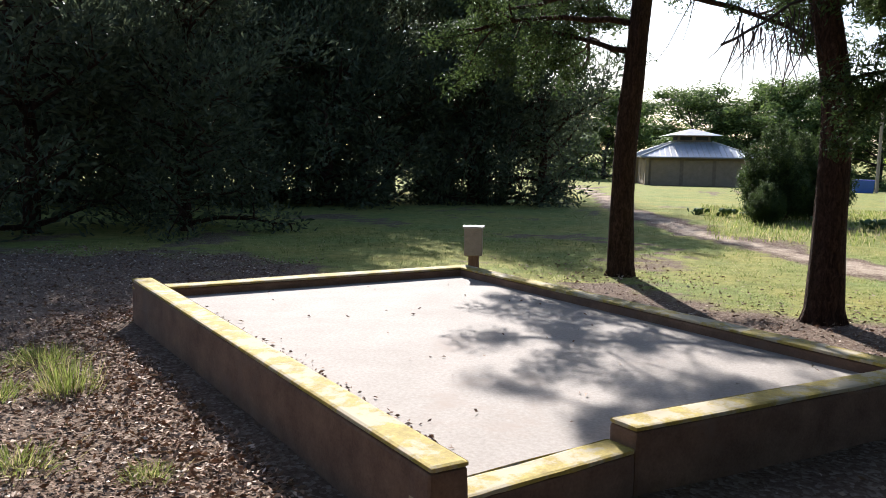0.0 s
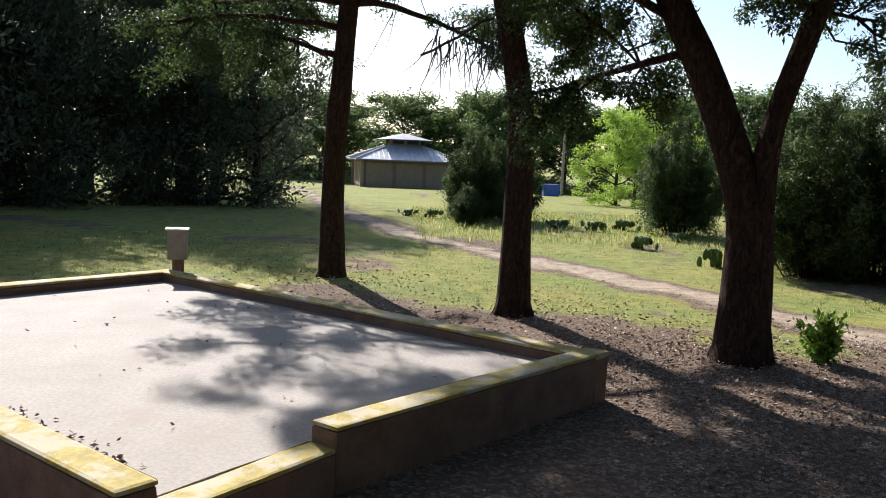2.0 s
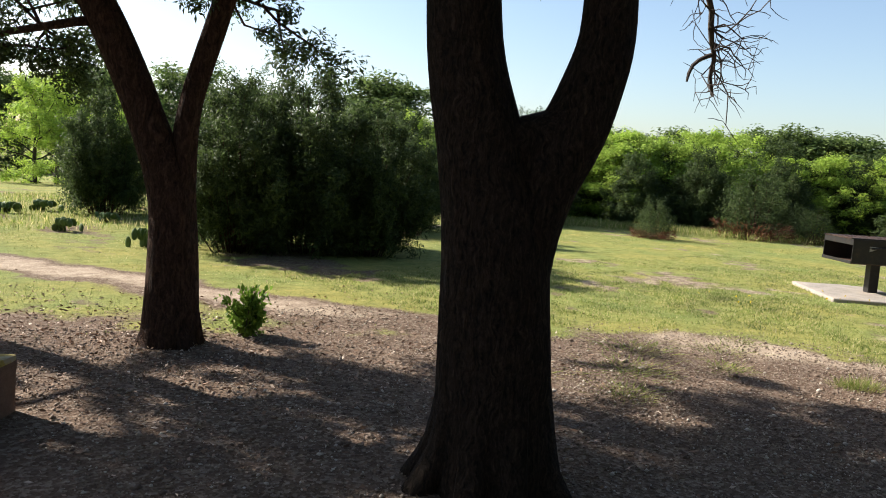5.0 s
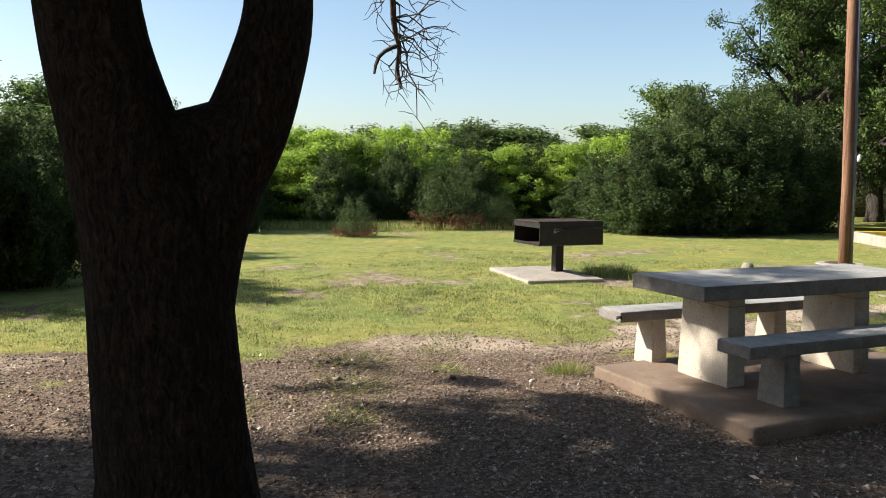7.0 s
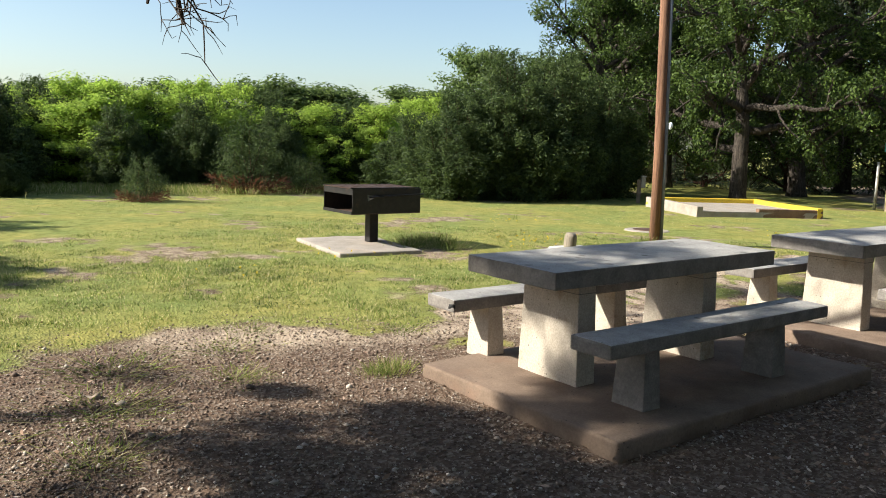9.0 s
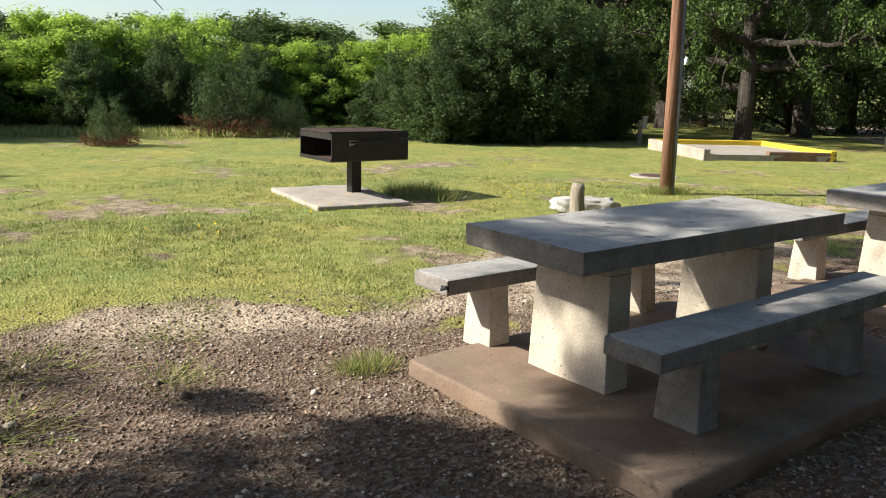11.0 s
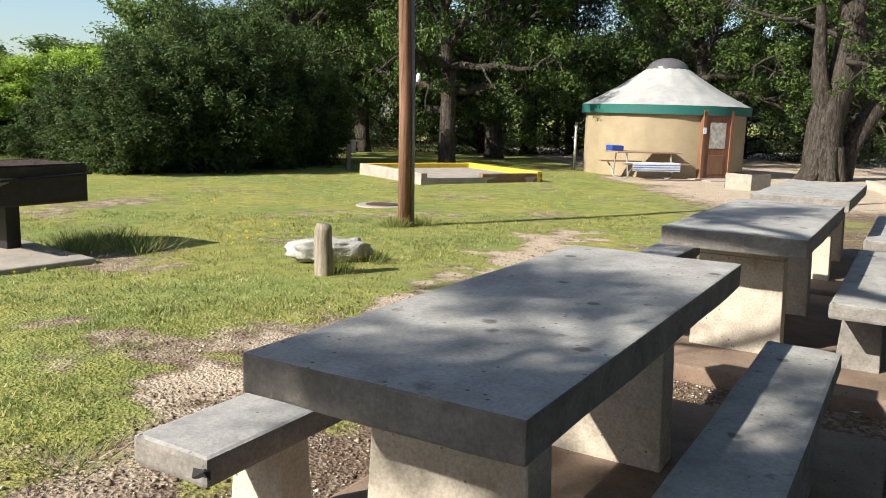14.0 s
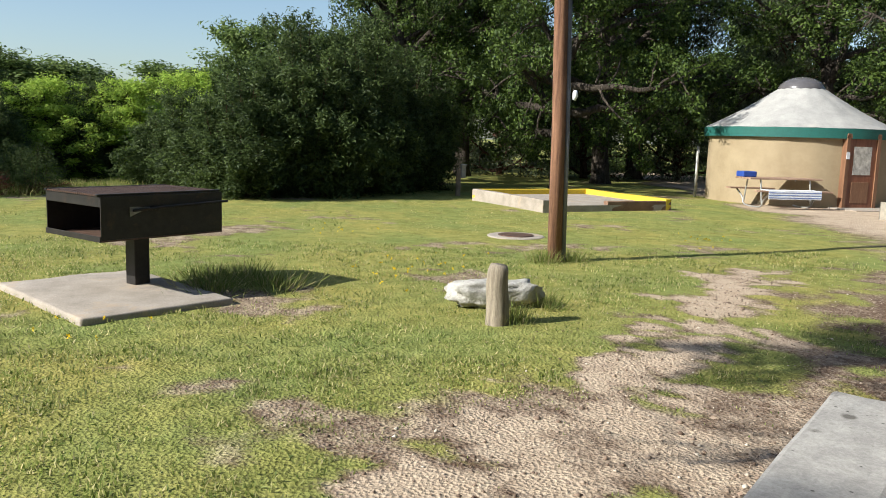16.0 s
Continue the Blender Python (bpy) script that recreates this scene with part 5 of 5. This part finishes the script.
def manhole():
    t = thing("manhole", (17.2, -0.1, -0.085), "low round concrete collar with an iron cover", "manhole cover")
    part("collar", tube(bmesh.new(), [(0, 0, -0.1), (0, 0, 0.035), (0, 0, 0.045)], [0.42, 0.42, 0.4], 28), M["concrete"], t)
    part("cover", tube(bmesh.new(), [(0, 0, 0.03), (0, 0, 0.056)], [0.27, 0.26], 28), M["rust_iron"], t)


manhole()
kb = thing("kerb", (20.1, -11.5, -0.06), "pale concrete kerb along the gravel road", "kerb", turn=-26.5)
for kx in range(4):
    part("kerb_stone", worn(box(bmesh.new(), -3.2 + 1.6 * kx, -1.61 + 1.6 * kx, -0.09, 0.09, -0.1, 0.13), 0.02, 2, 0.008), M["pedestal"], kb)

# ---- small plants ----


def cactus_clump(seed):
    rng = np.random.default_rng(seed)
    t = thing("prickly_pear", (0, 0, 0), "low clump of dull green prickly pear cactus", "cactus", "prickly pears")
    for k in range(16):
        a, r, lvl = rng.uniform(0, 6.28), rng.uniform(0, 0.45), rng.integers(0, 2)
        bm = bmesh.new()
        bmesh.ops.create_uvsphere(bm, u_segments=10, v_segments=7, radius=1)
        m = pose(math.cos(a) * r, math.sin(a) * r, 0.09 + lvl * 0.15, rng.uniform(-25, 25), rng.uniform(-25, 25), rng.uniform(0, 360)) @ Matrix.Diagonal((0.085, 0.022, 0.12, 1))
        for v in bm.verts:
            v.co = m @ (v.co * (1 + 0.15 * v.co.z))
        part("pad", bm, M["cactus"], t, "", True)
    return t


pear = cactus_clump(4)
copies(pear, [(4.0, 13.1, 0, 0.65, 0.6), (3.9, 16.3, 60, 0.9, 0.6), (3.2, 16.6, 120, 0.9, 0.55), (4.45, 10.9, 200, 0.55, 0.75), (0.5, 18.9, 30, 0.9, 0.5), (-0.1, 19.2, 90, 0.8, 0.45),
              (4.7, 16.9, 10, 0.9, 0.6), (2.3, 17.2, 300, 0.8, 0.5), (5.2, 14.6, 45, 0.7, 0.5)])


def sprig():
    rng = np.random.default_rng(12)
    t = thing("sapling", (3.13, 5.25, 0), "small bright green leafy sprout beside the trunk", "sapling")
    tips = []
    for k in range(16):
        a = k * 2.4
        b = branch(rng, (rng.normal(0, .05), rng.normal(0, .05), -0.02), (math.cos(a) * 0.35, math.sin(a) * 0.35, 1), rng.uniform(0.2, 0.46), 0.15, 5)
        part("stem", tube(bmesh.new(), b, [0.006, 0.005, 0.005, 0.004, 0.003, 0.002], 5), M["twig"], t)
        tips += b[1:]
    t.scale = (0.72, 0.72, 0.85)
    leaf_mesh(rng, tips, 14, 0.035, 0.07, 0.042, M["bright_leaf"], t, 0.3, 0.5, (0, 0, 0.2), "leaves")


sprig()


def tuft(seed, n, h):
    rng = np.random.default_rng(seed)
    c = np.column_stack((rng.normal(0, 0.09, n), rng.normal(0, 0.09, n), np.full(n, -0.02)))
    w = np.column_stack((c[:, :2] * 4, np.ones(n)))
    v, f = blades(rng, c, w, h, 0.006, 0.5, 0.25)
    return tagged(array_mesh("grass_tuft", v, f, M["tall_grass"]), "tuft of longer green grass on bare ground", "grass tuft", "grass tufts")


tf = tuft(2, 300, 0.19)
copies(tf, [(6.47, 1.6, 0, 0.65, 0.6), (6.36, 1.68, 80, 0.5, 0.45), (-3.85, 2.9, 0, 0.7, 1.4), (-4.2, 2.7, 40, 0.8, 0.6), (-3.25, 1.9, 70, 0.9, 0.5), (-4.75, 3.0, 10, 1.2, 0.7), (-2.6, 2.0, 50, 0.5, 0.4), (-4.5, 3.4, 20, 0.9, 0.7),
            (5.9, 3.3, 0, 1.6, 0.3), (5.2, 2.9, 60, 1.6, 0.28), (4.3, 3.3, 30, 1.5, 0.28), (6.6, 2.9, 15, 1.2, 0.28), (6.0, 2.5, 75, 1.0, 0.26), (7.1, 3.0, 120, 1.3, 0.26), (4.6, 2.5, 45, 1.1, 0.25), (7.6, 1.9, 33, 1.1, 0.3), (11.5, 0.75, 30, 0.7, 0.9), (12.1, 0.4, 60, 0.9, 0.8), (14.65, -0.05, 10, 0.9, 1.0), (14.8, -0.4, 10, 0.9, 0.8), (12.5, 3.2, 40, 1.3, 0.9), (12.9, 3.3, 90, 1.3, 1.0), (13.0, 3.0, 140, 1.2, 1.1), (12.7, 2.7, 0, 1.3, 1.0)])


def clear_of(p, margin=0.0):
    ok = np.ones(len(p), bool)
    for cx, cy, hx, hy, ang in KEEP_CLEAR:
        a = radians(ang)
        u = (p[:, 0] - cx) * math.cos(a) + (p[:, 1] - cy) * math.sin(a)
        v = -(p[:, 0] - cx) * math.sin(a) + (p[:, 1] - cy) * math.cos(a)
        ok &= ~((abs(u) < hx + margin) & (abs(v) < hy + margin))
    return ok


def fringe():
    """Long dry grass along the foot of the tree line."""
    rng = np.random.default_rng(15)
    n = 26000
    f = rng.uniform(0, 1, n)
    x = 16.5 + 13.5 * f + rng.normal(0, 0.5, n)
    y = 17.5 - 13.5 * f + rng.normal(0, 0.9, n)
    g = rng.uniform(0, 1, 9000)
    long = np.append(np.full(n, 0.22), np.full(9000, 0.12))[:, None]
    x, y = np.append(x, rng.uniform(0, 8, 9000)), np.append(y, rng.uniform(13, 24, 9000))
    c = np.column_stack((x, y, gz(x, y) - 0.02))
    v, q = blades(rng, c, np.tile((0, 0, 1.0), (len(c), 1)), long, 0.016, 0.4, 0.35)
    tagged(array_mesh("meadow_grass", v, q, M["tall_grass"]), "long pale meadow grass along the tree line", "grass", kind="stuff")


fringe()


def flowers():
    rng = np.random.default_rng(16)
    p = np.concatenate([rng.normal(c, 0.25, (k, 2)) for c, k in (((15.6, -2.3), 14), ((12.6, 1.6), 16), ((13.4, 1.2), 12), ((10.6, 3.2), 6), ((16, 2.5), 10), ((9.0, 4.2), 6))])
    c = np.column_stack((np.repeat(p, 5, 0), np.repeat(rng.uniform(0.1, 0.2, len(p)), 5)))
    v, f = blades(rng, c, np.tile((0, 0, 0.4), (len(c), 1)), 0.02, 0.014, 0.2, 1.0)
    tagged(array_mesh("yellow_flowers", v, f, M["flower"]), "tiny yellow wildflowers scattered in the lawn", "flowers", kind="stuff")


flowers()


def pebble_field():
    rng = np.random.default_rng(17)
    pts = []
    for x0, x1, y0, y1, n in ((1, 5, 0.5, 6, 26000), (4, 8.5, -1.5, 4.2, 36000), (8, 15, -3, 2.2, 14000), (-5, -1, 1, 4, 5000)):
        p = np.stack((rng.uniform(x0, x1, n), rng.uniform(y0, y1, n)), 1)
        g, s = cover(p[:, 0], p[:, 1])
        pts.append(p[rng.uniform(0, 1, n) > g * 1.1])
    p = np.concatenate(pts)
    p = p[clear_of(p, 0.02)]
    n = len(p)
    r = 0.0048 * rng.lognormal(0, 0.5, (n, 1, 1))
    shape = np.array(((1, 0, 0), (0, 1, 0), (-1, 0, 0), (0, -1, 0), (0, 0, 0.7), (0, 0, -0.7)), float)
    v = shape[None] * r * rng.uniform(0.6, 1.4, (n, 6, 1))
    a = rng.uniform(0, 6.28, n)
    x = v[..., 0] * np.cos(a)[:, None] - v[..., 1] * np.sin(a)[:, None]
    y = v[..., 0] * np.sin(a)[:, None] + v[..., 1] * np.cos(a)[:, None]
    z = v[..., 2] + gz(p[:, 0], p[:, 1])[:, None] + (wobble(p[:, 0], p[:, 1], 0.5, 1) * 0.025 + wobble(p[:, 0], p[:, 1], 2.5, 2) * 0.012)[:, None] - 0.008
    V = np.stack((x + p[:, :1], y + p[:, 1:], z), -1).reshape(-1, 3)
    tri = np.array(((0, 1, 4), (1, 2, 4), (2, 3, 4), (3, 0, 4), (1, 0, 5), (2, 1, 5), (3, 2, 5), (0, 3, 5)))
    F = (tri[None] + 6 * np.arange(n)[:, None, None]).reshape(-1, 3)
    tagged(array_mesh("gravel_stones", V, F, M["pebbles"]), "loose reddish gravel stones on bare ground", "gravel", kind="stuff")


pebble_field()


def litter():
    rng = np.random.default_rng(18)
    sets = []
    along = rng.uniform(0, 1, 11000)
    off = np.abs(rng.normal(0, 0.75, 11000)) + 0.02
    a, b = np.array((-4.9, 5.2)), np.array((-1.0, 1.4))
    nrm = np.array((-0.64, -0.77))
    sets.append(a + (b - a) * along[:, None] + nrm * off[:, None])
    sets.append(np.stack((rng.uniform(-9, -4.8, 5000), rng.uniform(4.5, 8.5, 5000)), 1))
    for c, r, k in (((-1.07, 8.5), 0.7, 600), ((0.9, 6.6), 0.8, 900), ((2.4, 5.1), 1.0, 1500), ((3.0, 3.5), 1.5, 900), ((6.2, -1.8), 1.2, 2500)):
        sets.append(rng.normal(c, r, (k, 2)))
    p = np.concatenate(sets)
    p = p[clear_of(p, 0.0)]
    z = gz(p[:, 0], p[:, 1]) + wobble(p[:, 0], p[:, 1], 0.5, 1) * 0.025 + wobble(p[:, 0], p[:, 1], 2.5, 2) * 0.012 + rng.uniform(-0.006, 0.02, len(p))
    w = np.column_stack((rng.normal(0, 1, (len(p), 2)), np.zeros(len(p))))
    v, f = blades(rng, np.column_stack((p, z)), w, 0.042, 0.017, 0.4, 0.25)
    tagged(array_mesh("leaf_litter", v, f, M["dead_leaves"]), "dry curled brown leaf litter on the soil", "leaf litter", kind="stuff")
    q = np.concatenate((np.stack((rng.uniform(0, 1, 60), rng.uniform(0, 1, 60)), 1), np.stack((rng.uniform(0.05, 0.95, 120), 1 - np.abs(rng.normal(0, 0.012, 120)) - 0.055), 1)))
    o, e1, e2 = np.array((-2.5, 6.94)), np.array((3.59, -2.91)), np.array((-2.26, -2.33))
    p = o + e1 * (0.06 + 0.88 * q[:, 1:]) * 0 + e1 * (0.05 + 0.9 * q[:, :1]) + e2 * (0.08 + 0.86 * q[:, 1:])
    w = np.column_stack((rng.normal(0, 1, (len(p), 2)), np.full(len(p), 0.1)))
    v, f = blades(rng, np.column_stack((p, np.full(len(p), 0.207))), w, 0.035, 0.014, 0.5, 0.2)
    tagged(array_mesh("fallen_leaves", v, f, M["dead_leaves"]), "few dry leaves and twigs on the concrete", "leaf litter", kind="stuff")


litter()
bk = thing("bark_piece", (-1.84, 2.57, 0.2), "curled dark piece of bark on the concrete pad", "bark", turn=-20)
part("bark", worn(box(bmesh.new(), -0.11, 0.11, -0.035, 0.035, 0.0, 0.025, taper=(0.8, 0.6)), 0.006, 2, 0.012, 2, 20), M["juniper_bark"], bk)
grass_field()
